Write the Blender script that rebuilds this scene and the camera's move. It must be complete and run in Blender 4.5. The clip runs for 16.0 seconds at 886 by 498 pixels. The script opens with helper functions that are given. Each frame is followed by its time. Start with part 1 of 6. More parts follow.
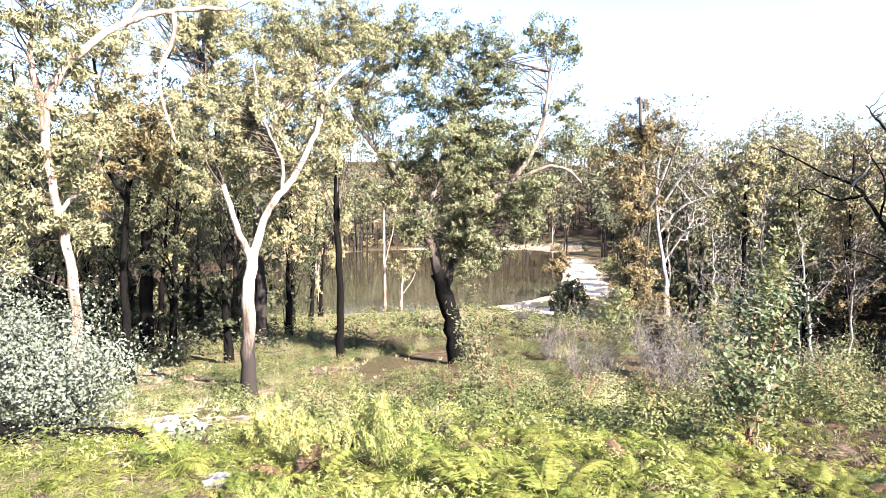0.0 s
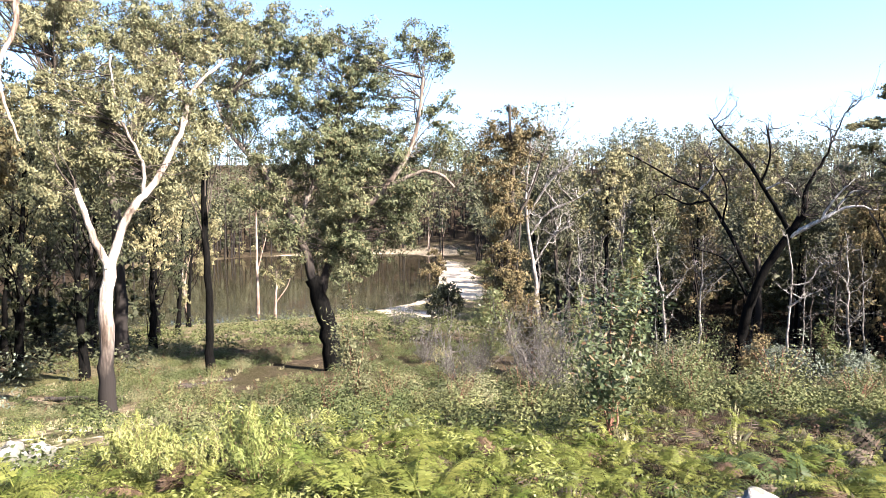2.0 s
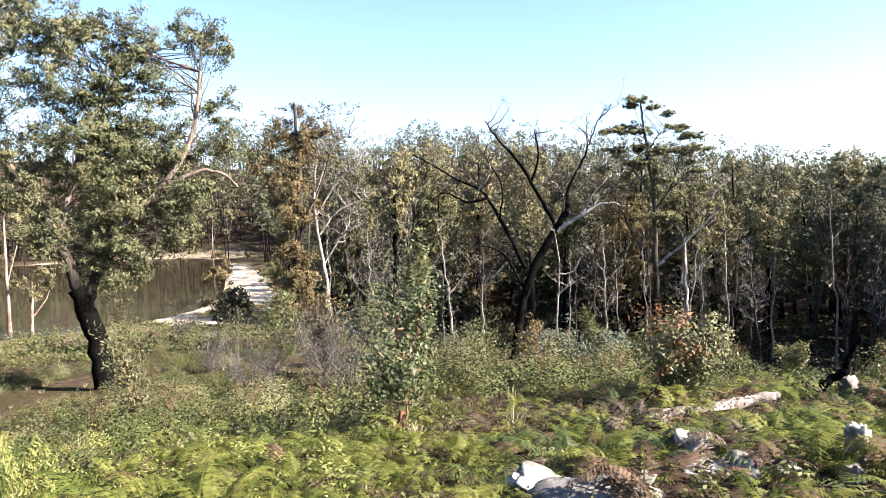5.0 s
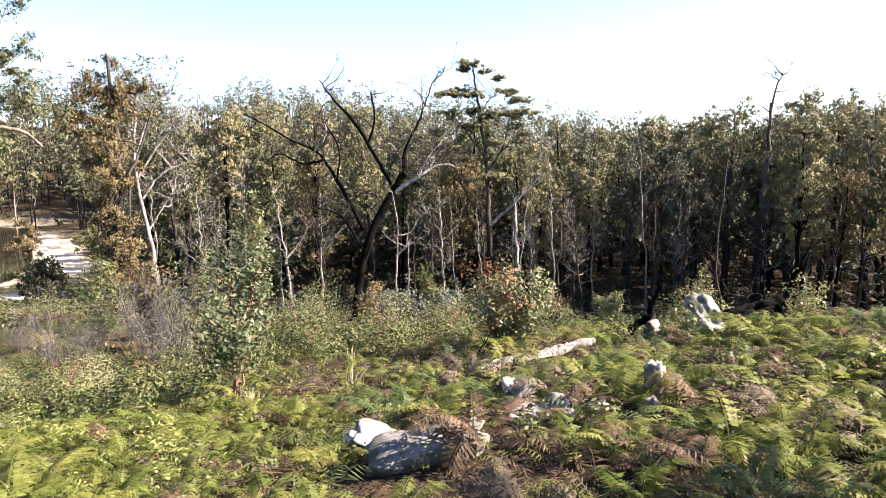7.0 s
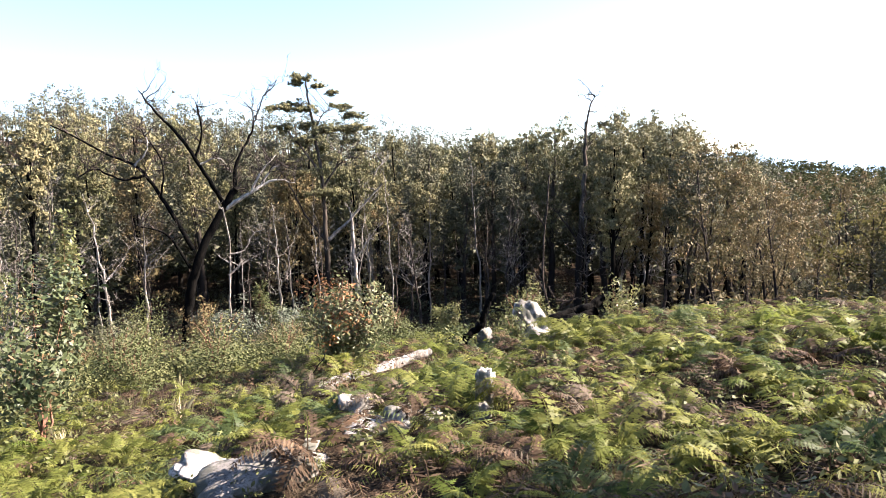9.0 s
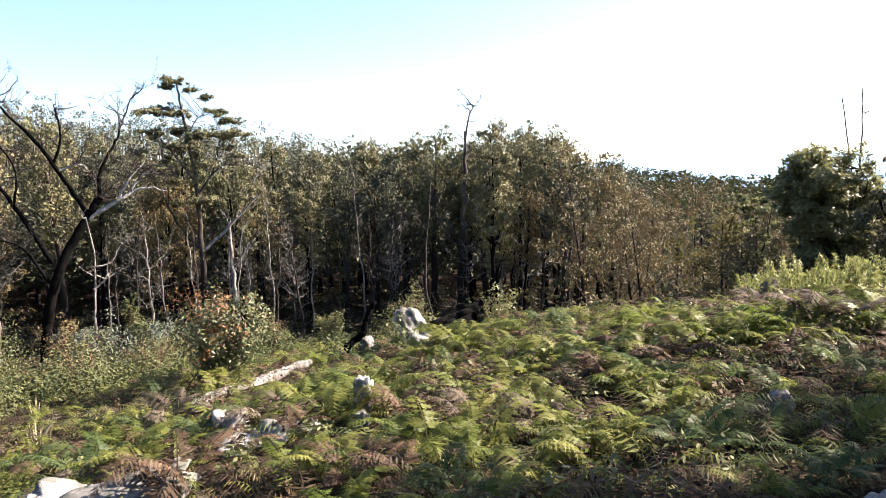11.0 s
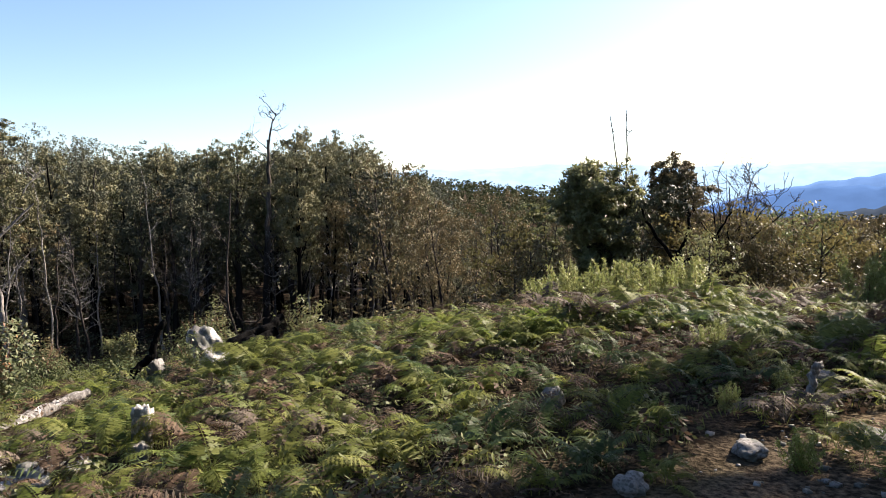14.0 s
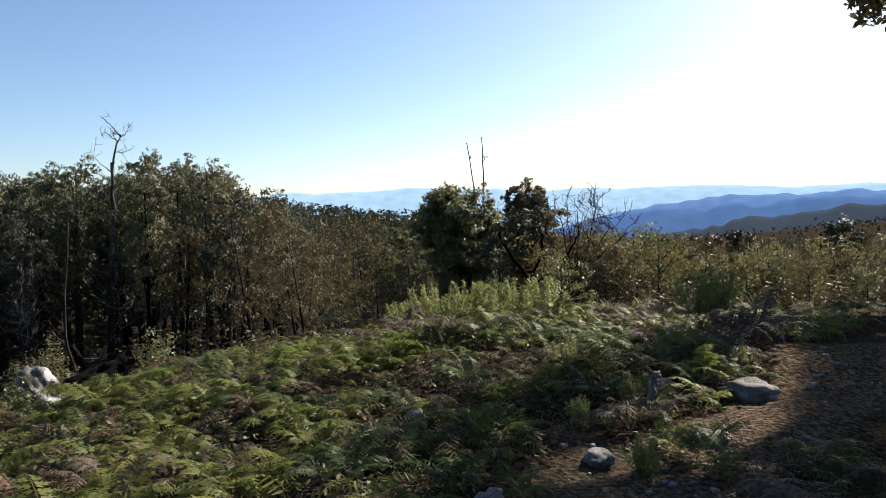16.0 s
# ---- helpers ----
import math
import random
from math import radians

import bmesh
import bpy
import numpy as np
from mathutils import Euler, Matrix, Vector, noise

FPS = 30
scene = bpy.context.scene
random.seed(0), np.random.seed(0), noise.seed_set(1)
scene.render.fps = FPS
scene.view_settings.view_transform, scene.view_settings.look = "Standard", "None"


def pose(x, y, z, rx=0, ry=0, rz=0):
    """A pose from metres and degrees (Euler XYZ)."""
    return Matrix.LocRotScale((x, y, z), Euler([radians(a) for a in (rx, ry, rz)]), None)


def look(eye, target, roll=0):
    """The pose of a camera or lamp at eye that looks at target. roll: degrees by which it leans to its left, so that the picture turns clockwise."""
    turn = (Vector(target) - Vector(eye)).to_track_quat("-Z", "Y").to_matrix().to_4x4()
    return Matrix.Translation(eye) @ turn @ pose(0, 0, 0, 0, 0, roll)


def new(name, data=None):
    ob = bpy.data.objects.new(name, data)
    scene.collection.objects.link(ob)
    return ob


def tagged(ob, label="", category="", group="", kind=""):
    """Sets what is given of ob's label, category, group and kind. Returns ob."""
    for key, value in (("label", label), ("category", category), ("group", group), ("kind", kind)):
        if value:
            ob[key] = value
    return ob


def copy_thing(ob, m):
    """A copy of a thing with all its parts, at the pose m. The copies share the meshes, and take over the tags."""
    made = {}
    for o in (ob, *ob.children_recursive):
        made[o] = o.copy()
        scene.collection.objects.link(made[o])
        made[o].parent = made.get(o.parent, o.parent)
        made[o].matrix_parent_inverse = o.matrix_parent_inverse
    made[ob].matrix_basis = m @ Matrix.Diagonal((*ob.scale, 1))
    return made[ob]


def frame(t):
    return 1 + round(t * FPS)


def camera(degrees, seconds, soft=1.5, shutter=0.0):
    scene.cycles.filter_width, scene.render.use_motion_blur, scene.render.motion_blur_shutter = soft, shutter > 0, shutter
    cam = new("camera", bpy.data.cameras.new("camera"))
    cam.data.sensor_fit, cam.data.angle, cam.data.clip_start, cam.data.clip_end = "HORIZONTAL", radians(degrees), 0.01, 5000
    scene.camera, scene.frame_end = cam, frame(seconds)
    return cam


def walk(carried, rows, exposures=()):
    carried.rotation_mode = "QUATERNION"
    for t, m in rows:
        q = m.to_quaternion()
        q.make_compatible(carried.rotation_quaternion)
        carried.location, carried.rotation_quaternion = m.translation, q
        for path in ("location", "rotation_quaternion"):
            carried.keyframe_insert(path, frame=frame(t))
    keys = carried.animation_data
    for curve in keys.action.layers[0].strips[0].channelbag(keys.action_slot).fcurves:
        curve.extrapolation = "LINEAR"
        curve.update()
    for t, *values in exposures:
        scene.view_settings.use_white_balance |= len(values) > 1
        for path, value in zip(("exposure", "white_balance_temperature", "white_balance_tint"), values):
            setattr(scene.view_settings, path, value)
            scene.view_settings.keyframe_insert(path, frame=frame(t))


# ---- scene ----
cam = camera(65.42, 16.0, soft=0.9, shutter=0.0)
# seconds, x, y, z, yaw, pitch, roll
PATH = [
    (0.0, -0.000, 0.000, -0.000, 0.00, -2.69, 0.39),
    (0.5, 0.010, 0.003, -0.009, -2.23, -2.63, 0.39),
    (1.0, 0.030, 0.006, -0.009, -4.87, -2.77, 0.48),
    (1.5, 0.043, 0.015, -0.009, -7.57, -2.45, 0.66),
    (2.0, 0.062, -0.002, -0.012, -10.21, -2.39, 0.68),
    (2.5, 0.075, -0.008, -0.014, -13.02, -2.41, 1.02),
    (3.0, 0.080, -0.011, -0.010, -15.86, -2.28, 1.24),
    (3.5, 0.089, -0.015, -0.006, -18.78, -2.07, 1.14),
    (4.0, 0.094, -0.030, -0.004, -21.99, -2.22, 1.23),
    (6.5, 0.118, -0.081, -0.007, -36.68, -5.22, 1.90),
    (7.0, 0.122, -0.115, -0.004, -40.84, -6.35, 1.79),
    (7.5, 0.125, -0.148, 0.004, -44.84, -6.33, 1.92),
    (8.0, 0.137, -0.163, 0.004, -48.50, -6.58, 1.79),
    (8.5, 0.148, -0.160, -0.003, -51.40, -5.83, 1.76),
    (9.0, 0.165, -0.166, -0.002, -54.25, -5.59, 2.14),
    (11.5, 0.143, -0.299, 0.016, -66.36, -5.36, 2.08),
    (12.0, 0.149, -0.333, 0.021, -68.88, -5.47, 2.07),
    (12.5, 0.172, -0.366, 0.020, -70.87, -5.47, 1.87),
    (13.0, 0.177, -0.405, 0.023, -73.13, -5.48, 2.22),
    (13.5, 0.180, -0.437, 0.033, -76.10, -5.06, 1.94),
    (14.0, 0.197, -0.428, 0.036, -79.64, -5.09, 2.06),
    (14.5, 0.189, -0.421, 0.039, -82.65, -5.47, 2.53),
    (15.0, 0.192, -0.434, 0.040, -85.48, -5.05, 2.61),
    (15.5, 0.171, -0.441, 0.045, -88.42, -4.68, 2.36),
    (16.0, 0.184, -0.456, 0.043, -91.04, -3.53, 2.37),
]
EXPOSE = [(0.0, 3.5, 6500, 16), (1.0, 3.3, 6500, 16), (2.0, 2.95, 6500, 14), (3.5, 2.65, 6500, 13), (6.5, 2.88, 6850, 17), (9.0, 2.92, 6900, 17), (11.5, 2.58, 6900, 15), (14.0, 2.06, 6800, 13), (15.0, 1.82, 6750, 12), (16.0, 1.42, 6500, 9)]
walk(cam, [(t, pose(x, y, z, 90 + p, r, w)) for t, x, y, z, w, p, r in PATH], exposures=EXPOSE)

# ---- light: clear winter sun, low behind the right shoulder at first, then almost ahead ----
SUN_AZ, SUN_EL = 136.0, 34.0          # compass-like: 0 is +y, 90 is +x
world = bpy.data.worlds.new("sky")
scene.world = world
world.use_nodes = True
wn = world.node_tree.nodes
sky = wn.new("ShaderNodeTexSky")
sky.sky_type, sky.sun_disc = "NISHITA", False
sky.sun_elevation, sky.sun_rotation = radians(SUN_EL), radians(SUN_AZ)
sky.air_density, sky.dust_density, sky.ozone_density = 0.9, 1.6, 1.6
sky.altitude = 900
wn["Background"].inputs[1].default_value = 0.064
clear_air = wn.new("ShaderNodeHueSaturation")
clear_air.inputs["Saturation"].default_value = 1.08
world.node_tree.links.new(sky.outputs[0], clear_air.inputs["Color"])
world.node_tree.links.new(clear_air.outputs[0], wn["Background"].inputs[0])
SUN_WAY = np.array((math.sin(radians(SUN_AZ)) * math.cos(radians(SUN_EL)), math.cos(radians(SUN_AZ)) * math.cos(radians(SUN_EL)), math.sin(radians(SUN_EL))))
sun_lamp = new("sun", bpy.data.lights.new("sun", "SUN"))
sun_lamp.data.energy, sun_lamp.data.angle, sun_lamp.data.color = 5.0, radians(0.55), (1.0, 0.9, 0.79)
sun_lamp.matrix_basis = look((0, 0, 60), (-60 * math.sin(radians(SUN_AZ)), -60 * math.cos(radians(SUN_AZ)), 60 - 60 * math.tan(radians(SUN_EL))))


# ---- materials ----
def mat(name, rough=0.8, spec=0.3):
    m = bpy.data.materials.new(name)
    m.use_nodes = True
    b = m.node_tree.nodes["Principled BSDF"]
    b.inputs["Roughness"].default_value = rough
    b.inputs["Specular IOR Level"].default_value = spec
    return m, m.node_tree.nodes, m.node_tree.links, b


def ramp(nodes, stops):
    n = nodes.new("ShaderNodeValToRGB")
    while len(n.color_ramp.elements) < len(stops):
        n.color_ramp.elements.new(0.5)
    for e, (pos, c) in zip(n.color_ramp.elements, stops):
        e.position, e.color = pos, (*c, 1)
    return n


def noise_tex(nodes, links, scale, detail=4.0, kind="Object", stretch=None):
    tc = nodes.new("ShaderNodeTexCoord")
    n = nodes.new("ShaderNodeTexNoise")
    n.inputs["Scale"].default_value, n.inputs["Detail"].default_value = scale, detail
    if stretch:
        mp = nodes.new("ShaderNodeMapping")
        mp.inputs["Scale"].default_value = stretch
        links.new(tc.outputs[kind], mp.inputs[0])
        links.new(mp.outputs[0], n.inputs["Vector"])
    else:
        links.new(tc.outputs[kind], n.inputs["Vector"])
    return n


def mix(nodes, links, a, b, fac, mode="MIX"):
    n = nodes.new("ShaderNodeMix")
    n.data_type, n.blend_type = "RGBA", mode
    for sock, val in ((n.inputs[6], a), (n.inputs[7], b), (n.inputs[0], fac)):
        if isinstance(val, (int, float)):
            sock.default_value = val
        elif isinstance(val, tuple):
            sock.default_value = (*val, 1)
        else:
            links.new(val, sock)
    return n.outputs[2]


def leaf_mat(name, one, two, young=None, rough=0.5, through_light=0.22, spec=0.3, vary=0.4, odd=0.8):
    """Leaves: each plant somewhere between two colours, patches within it, a little change from leaf to leaf,
    and a few leaves of the colour of new or dying growth; some light passes through."""
    m, n, l, b = mat(name, rough, spec)
    geo, info = n.new("ShaderNodeNewGeometry"), n.new("ShaderNodeObjectInfo")
    big = noise_tex(n, l, 0.7, 3.0)
    add = n.new("ShaderNodeMath")
    add.operation = "MULTIPLY_ADD"
    l.new(info.outputs["Random"], add.inputs[0])
    add.inputs[1].default_value = 0.5
    l.new(big.outputs[0], add.inputs[2])
    plant = ramp(n, [(0.42, one), (1.0, two)])
    l.new(add.outputs[0], plant.inputs[0])
    hsv = n.new("ShaderNodeHueSaturation")
    mr = n.new("ShaderNodeMapRange")
    mr.inputs[3].default_value, mr.inputs[4].default_value = 1 - vary, 1 + vary
    l.new(geo.outputs["Random Per Island"], mr.inputs[0])
    l.new(mr.outputs[0], hsv.inputs["Value"])
    l.new(plant.outputs[0], hsv.inputs["Color"])
    pick = ramp(n, [(0.9, (0, 0, 0)), (0.96, (odd, odd, odd))])
    l.new(geo.outputs["Random Per Island"], pick.inputs[0])
    col = mix(n, l, hsv.outputs[0], young or two, pick.outputs[0])
    l.new(col, b.inputs["Base Color"])
    tr = n.new("ShaderNodeBsdfTranslucent")
    l.new(col, tr.inputs[0])
    ms = n.new("ShaderNodeMixShader")
    ms.inputs[0].default_value = through_light
    l.new(b.outputs[0], ms.inputs[1])
    l.new(tr.outputs[0], ms.inputs[2])
    l.new(ms.outputs[0], n["Material Output"].inputs[0])
    return m


def bark_mat(name, stops, scale=3.0, char_to=0.0, bump=0.4):
    """Bark streaked along the stem; char_to: height in metres up to which fire has blackened it."""
    m, n, l, b = mat(name, 0.95, 0.04)
    ns = noise_tex(n, l, scale, 5.0, stretch=(1, 1, 0.22))
    r = ramp(n, stops)
    l.new(ns.outputs[0], r.inputs[0])
    fine = noise_tex(n, l, scale * 7, 3.0, stretch=(1, 1, 0.15))
    col = mix(n, l, r.outputs[0], (0.05, 0.04, 0.035), 0.0, "MULTIPLY")
    fm = ramp(n, [(0.42, (0.55, 0.55, 0.55)), (0.6, (0.0, 0.0, 0.0))])
    l.new(fine.outputs[0], fm.inputs[0])
    l.new(fm.outputs[0], col.node.inputs[0])
    if char_to:
        tc, sep = n.new("ShaderNodeTexCoord"), n.new("ShaderNodeSeparateXYZ")
        l.new(tc.outputs["Object"], sep.inputs[0])
        ma = n.new("ShaderNodeMath")
        ma.operation = "MULTIPLY_ADD"
        ma.inputs[1].default_value = -1.6 * char_to
        l.new(ns.outputs[0], ma.inputs[0])
        l.new(sep.outputs[2], ma.inputs[2])
        mr = n.new("ShaderNodeMapRange")
        mr.inputs[1].default_value, mr.inputs[2].default_value = char_to * -0.1, char_to * 0.75
        mr.inputs[3].default_value, mr.inputs[4].default_value = 1, 0
        l.new(ma.outputs[0], mr.inputs[0])
        col = mix(n, l, col, (0.018, 0.016, 0.015), mr.outputs[0])
    l.new(col, b.inputs["Base Color"])
    bp = n.new("ShaderNodeBump")
    bp.inputs["Strength"].default_value, bp.inputs["Distance"].default_value = bump, 0.03
    l.new(fine.outputs[0], bp.inputs["Height"])
    l.new(bp.outputs[0], b.inputs["Normal"])
    return m


M = {}
M["gum"] = leaf_mat("gum_leaves", (0.072, 0.079, 0.038), (0.17, 0.157, 0.086), (0.17, 0.13, 0.07), 0.6, 0.12, 0.12, 0.32, 0.6)
M["gum_pale"] = leaf_mat("pale_gum_leaves", (0.062, 0.073, 0.037), (0.143, 0.14, 0.078), (0.17, 0.12, 0.066), 0.6, 0.14, 0.12, 0.32, 0.6)
# dark-leaved gums; in the woods this colour also stands in for inner shade
M["gum_dark"] = leaf_mat("dark_and_shaded_gum_leaves", (0.026, 0.032, 0.017), (0.06, 0.063, 0.035), None, 0.6, 0.08, 0.14)
M["gum_brown"] = leaf_mat("scorched_leaves", (0.066, 0.06, 0.03), (0.125, 0.1, 0.052), (0.15, 0.085, 0.045), 0.55, 0.2, 0.08, 0.32, 0.5)
M["gum_grey"] = leaf_mat("grey_gum_leaves", (0.042, 0.048, 0.031), (0.088, 0.09, 0.058), None, 0.7, 0.1, 0.1, 0.3, 0.4)
M["gum_far"] = leaf_mat("far_gum_leaves", (0.034, 0.043, 0.019), (0.078, 0.08, 0.037), None, 0.8, 0.14, 0.06, 0.25, 0.3)
M["blue"] = leaf_mat("blue_grey_leaves", (0.078, 0.095, 0.073), (0.14, 0.158, 0.126), (0.1, 0.09, 0.065), 0.65, 0.15, 0.1, 0.28, 0.5)
M["sapling"] = leaf_mat("sapling_leaves", (0.07, 0.09, 0.036), (0.145, 0.15, 0.064), (0.16, 0.12, 0.06), 0.45, 0.42, 0.3, 0.32, 0.6)
M["sapling_deep"] = leaf_mat("deep_green_leaves", (0.036, 0.052, 0.023), (0.09, 0.101, 0.047), (0.13, 0.07, 0.04), 0.5, 0.14, 0.22)
M["redtip"] = leaf_mat("red_tipped_leaves", (0.15, 0.075, 0.03), (0.21, 0.1, 0.042))
M["heath"] = leaf_mat("heath_leaves", (0.044, 0.057, 0.021), (0.104, 0.11, 0.047), (0.16, 0.14, 0.08), 0.6, 0.2, 0.12, 0.22, 0.25)
M["lime"] = leaf_mat("bright_heath", (0.13, 0.165, 0.045), (0.24, 0.25, 0.09), None, 0.5, 0.42, 0.2, 0.22, 0.2)
M["fern"] = leaf_mat("bracken_green", (0.062, 0.09, 0.019), (0.17, 0.178, 0.05), None, 0.5, 0.54, 0.1, 0.32, 0.5)
M["fern_dark"] = leaf_mat("bracken_deep_green", (0.033, 0.056, 0.019), (0.083, 0.107, 0.043), None, 0.5, 0.5, 0.12, 0.32, 0.5)
M["fern_yellow"] = leaf_mat("bracken_yellow", (0.09, 0.112, 0.026), (0.165, 0.17, 0.05), None, 0.5, 0.54, 0.1, 0.3, 0.5)
M["fern_brown"] = leaf_mat("bracken_dead", (0.03, 0.02, 0.013), (0.08, 0.052, 0.033), (0.12, 0.09, 0.06), 0.7, 0.2, 0.1)
M["fern_dead"] = leaf_mat("bracken_long_dead", (0.05, 0.041, 0.031), (0.11, 0.089, 0.069), (0.1, 0.06, 0.043), 0.8, 0.2, 0.08)
M["straw"] = leaf_mat("dry_grass", (0.17, 0.17, 0.09), (0.33, 0.29, 0.19), None, 0.8, 0.25, 0.2)
M["bark_white"] = bark_mat("white_gum_bark", [(0.32, (0.08, 0.06, 0.048)), (0.46, (0.24, 0.2, 0.17)), (0.6, (0.38, 0.34, 0.3))], 2.2, 2.4)
M["bark_pale"] = bark_mat("pale_bark", [(0.32, (0.12, 0.085, 0.065)), (0.5, (0.26, 0.2, 0.165)), (0.68, (0.4, 0.35, 0.3))], 2.5)
M["bark_grey"] = bark_mat("grey_bark", [(0.3, (0.035, 0.03, 0.026)), (0.55, (0.09, 0.077, 0.065)), (0.75, (0.22, 0.19, 0.165))], 3.0, 6.0)
M["bark_singed"] = bark_mat("singed_pale_bark", [(0.32, (0.1, 0.075, 0.06)), (0.5, (0.22, 0.18, 0.15)), (0.68, (0.36, 0.32, 0.28))], 2.5, 6.5)
M["bark_dark"] = bark_mat("charred_bark", [(0.3, (0.003, 0.003, 0.003)), (0.6, (0.005, 0.0048, 0.0045)), (0.8, (0.014, 0.012, 0.011))], 4.0, bump=0.8)
M["dead_wood"] = bark_mat("weathered_dead_wood", [(0.3, (0.1, 0.09, 0.08)), (0.55, (0.25, 0.235, 0.22)), (0.75, (0.42, 0.4, 0.38))], 5.0)
M["bleached"] = bark_mat("bleached_limb", [(0.3, (0.28, 0.26, 0.24)), (0.55, (0.46, 0.44, 0.42)), (0.75, (0.6, 0.58, 0.55))], 5.0)
M["dead_grey"] = bark_mat("grey_dead_twigs", [(0.3, (0.07, 0.065, 0.06)), (0.55, (0.14, 0.13, 0.122)), (0.75, (0.22, 0.205, 0.195))], 5.0)
M["dead_dark"] = bark_mat("dark_dead_wood", [(0.3, (0.025, 0.022, 0.02)), (0.6, (0.07, 0.06, 0.055)), (0.8, (0.15, 0.135, 0.12))], 5.0)
M["stem_red"] = bark_mat("reddish_stem", [(0.3, (0.1, 0.05, 0.035)), (0.6, (0.2, 0.11, 0.08)), (0.8, (0.32, 0.22, 0.17))], 8.0)


def rock_mat(name="granite", pale=1.0):
    m, n, l, b = mat(name, 0.9, 0.2)
    a = noise_tex(n, l, 2.2, 6.0)
    r = ramp(n, [(0.34, (0.1, 0.095, 0.09)), (0.44, (0.28 * pale, 0.265 * pale, 0.25 * pale)), (0.6, (0.45 * pale, 0.43 * pale, 0.41 * pale)), (0.75, (0.58 * pale, 0.56 * pale, 0.53 * pale))])
    l.new(a.outputs[0], r.inputs[0])
    f = noise_tex(n, l, 60, 2.0)
    sp = ramp(n, [(0.38, (0.35, 0.33, 0.32)), (0.5, (1, 1, 1))])
    l.new(f.outputs[0], sp.inputs[0])
    c = mix(n, l, r.outputs[0], sp.outputs[0], 0.8, "MULTIPLY")
    li = noise_tex(n, l, 5.0, 4.0)
    lm = ramp(n, [(0.46, (0, 0, 0)), (0.54, (0.9, 0.9, 0.9))])
    l.new(li.outputs[0], lm.inputs[0])
    c = mix(n, l, c, (0.07, 0.072, 0.06), lm.outputs[0])
    l.new(c, b.inputs["Base Color"])
    bp = n.new("ShaderNodeBump")
    bp.inputs["Strength"].default_value, bp.inputs["Distance"].default_value = 0.7, 0.03
    l.new(a.outputs[0], bp.inputs["Height"])
    l.new(bp.outputs[0], b.inputs["Normal"])
    return m


def ground_mat():
    """Litter, soil and thin grass; sand where the sheet's 'sand' attribute says so."""
    m, n, l, b = mat("hillside_soil", 1.0, 0.0)
    big, mid, fine = noise_tex(n, l, 0.35, 4.0), noise_tex(n, l, 2.3, 5.0), noise_tex(n, l, 26, 4.0)
    r1 = ramp(n, [(0.3, (0.05, 0.04, 0.028)), (0.5, (0.13, 0.105, 0.072)), (0.7, (0.27, 0.22, 0.16))])
    l.new(mid.outputs[0], r1.inputs[0])
    r2 = ramp(n, [(0.35, (0.045, 0.05, 0.022)), (0.6, (0.11, 0.105, 0.05)), (0.8, (0.24, 0.2, 0.12))])
    l.new(fine.outputs[0], r2.inputs[0])
    bm_ = ramp(n, [(0.42, (0, 0, 0)), (0.58, (1, 1, 1))])
    l.new(big.outputs[0], bm_.inputs[0])
    c = mix(n, l, r1.outputs[0], r2.outputs[0], bm_.outputs[0])
    fr = ramp(n, [(0.3, (0.45, 0.42, 0.4)), (0.62, (1, 1, 1))])
    l.new(fine.outputs[0], fr.inputs[0])
    c = mix(n, l, c, fr.outputs[0], 0.8, "MULTIPLY")
    at = n.new("ShaderNodeAttribute")
    at.attribute_name = "sand"
    sand = ramp(n, [(0.3, (0.3, 0.24, 0.17)), (0.55, (0.5, 0.43, 0.33)), (0.75, (0.62, 0.56, 0.46))])
    l.new(mid.outputs[0], sand.inputs[0])
    sm = n.new("ShaderNodeMath")
    sm.operation = "MULTIPLY_ADD"
    l.new(mid.outputs[0], sm.inputs[0])
    sm.inputs[1].default_value = 0.9
    l.new(at.outputs["Fac"], sm.inputs[2])
    sr = ramp(n, [(0.78, (0, 0, 0)), (0.98, (1, 1, 1))])
    l.new(sm.outputs[0], sr.inputs[0])
    c = mix(n, l, c, sand.outputs[0], sr.outputs[0])
    # leaf litter, whose dark tone also paints shade between plants on the slope
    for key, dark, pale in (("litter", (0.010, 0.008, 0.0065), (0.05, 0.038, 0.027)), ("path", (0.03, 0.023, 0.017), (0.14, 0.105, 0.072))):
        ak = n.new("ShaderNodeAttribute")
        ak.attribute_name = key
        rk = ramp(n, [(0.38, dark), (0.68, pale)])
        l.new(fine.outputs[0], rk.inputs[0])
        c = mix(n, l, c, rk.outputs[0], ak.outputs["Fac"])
    l.new(c, b.inputs["Base Color"])
    bp = n.new("ShaderNodeBump")
    bp.inputs["Strength"].default_value, bp.inputs["Distance"].default_value = 0.8, 0.05
    l.new(fine.outputs[0], bp.inputs["Height"])
    l.new(bp.outputs[0], b.inputs["Normal"])
    return m


def water_mat():
    m, n, l, b = mat("pond_water", 0.06, 0.5)
    b.inputs["Base Color"].default_value = (0.022, 0.019, 0.011, 1)
    w = noise_tex(n, l, 1.6, 3.0, stretch=(1.0, 0.35, 1))
    bp = n.new("ShaderNodeBump")
    bp.inputs["Strength"].default_value, bp.inputs["Distance"].default_value = 0.12, 0.03
    l.new(w.outputs[0], bp.inputs["Height"])
    l.new(bp.outputs[0], b.inputs["Normal"])
    return m


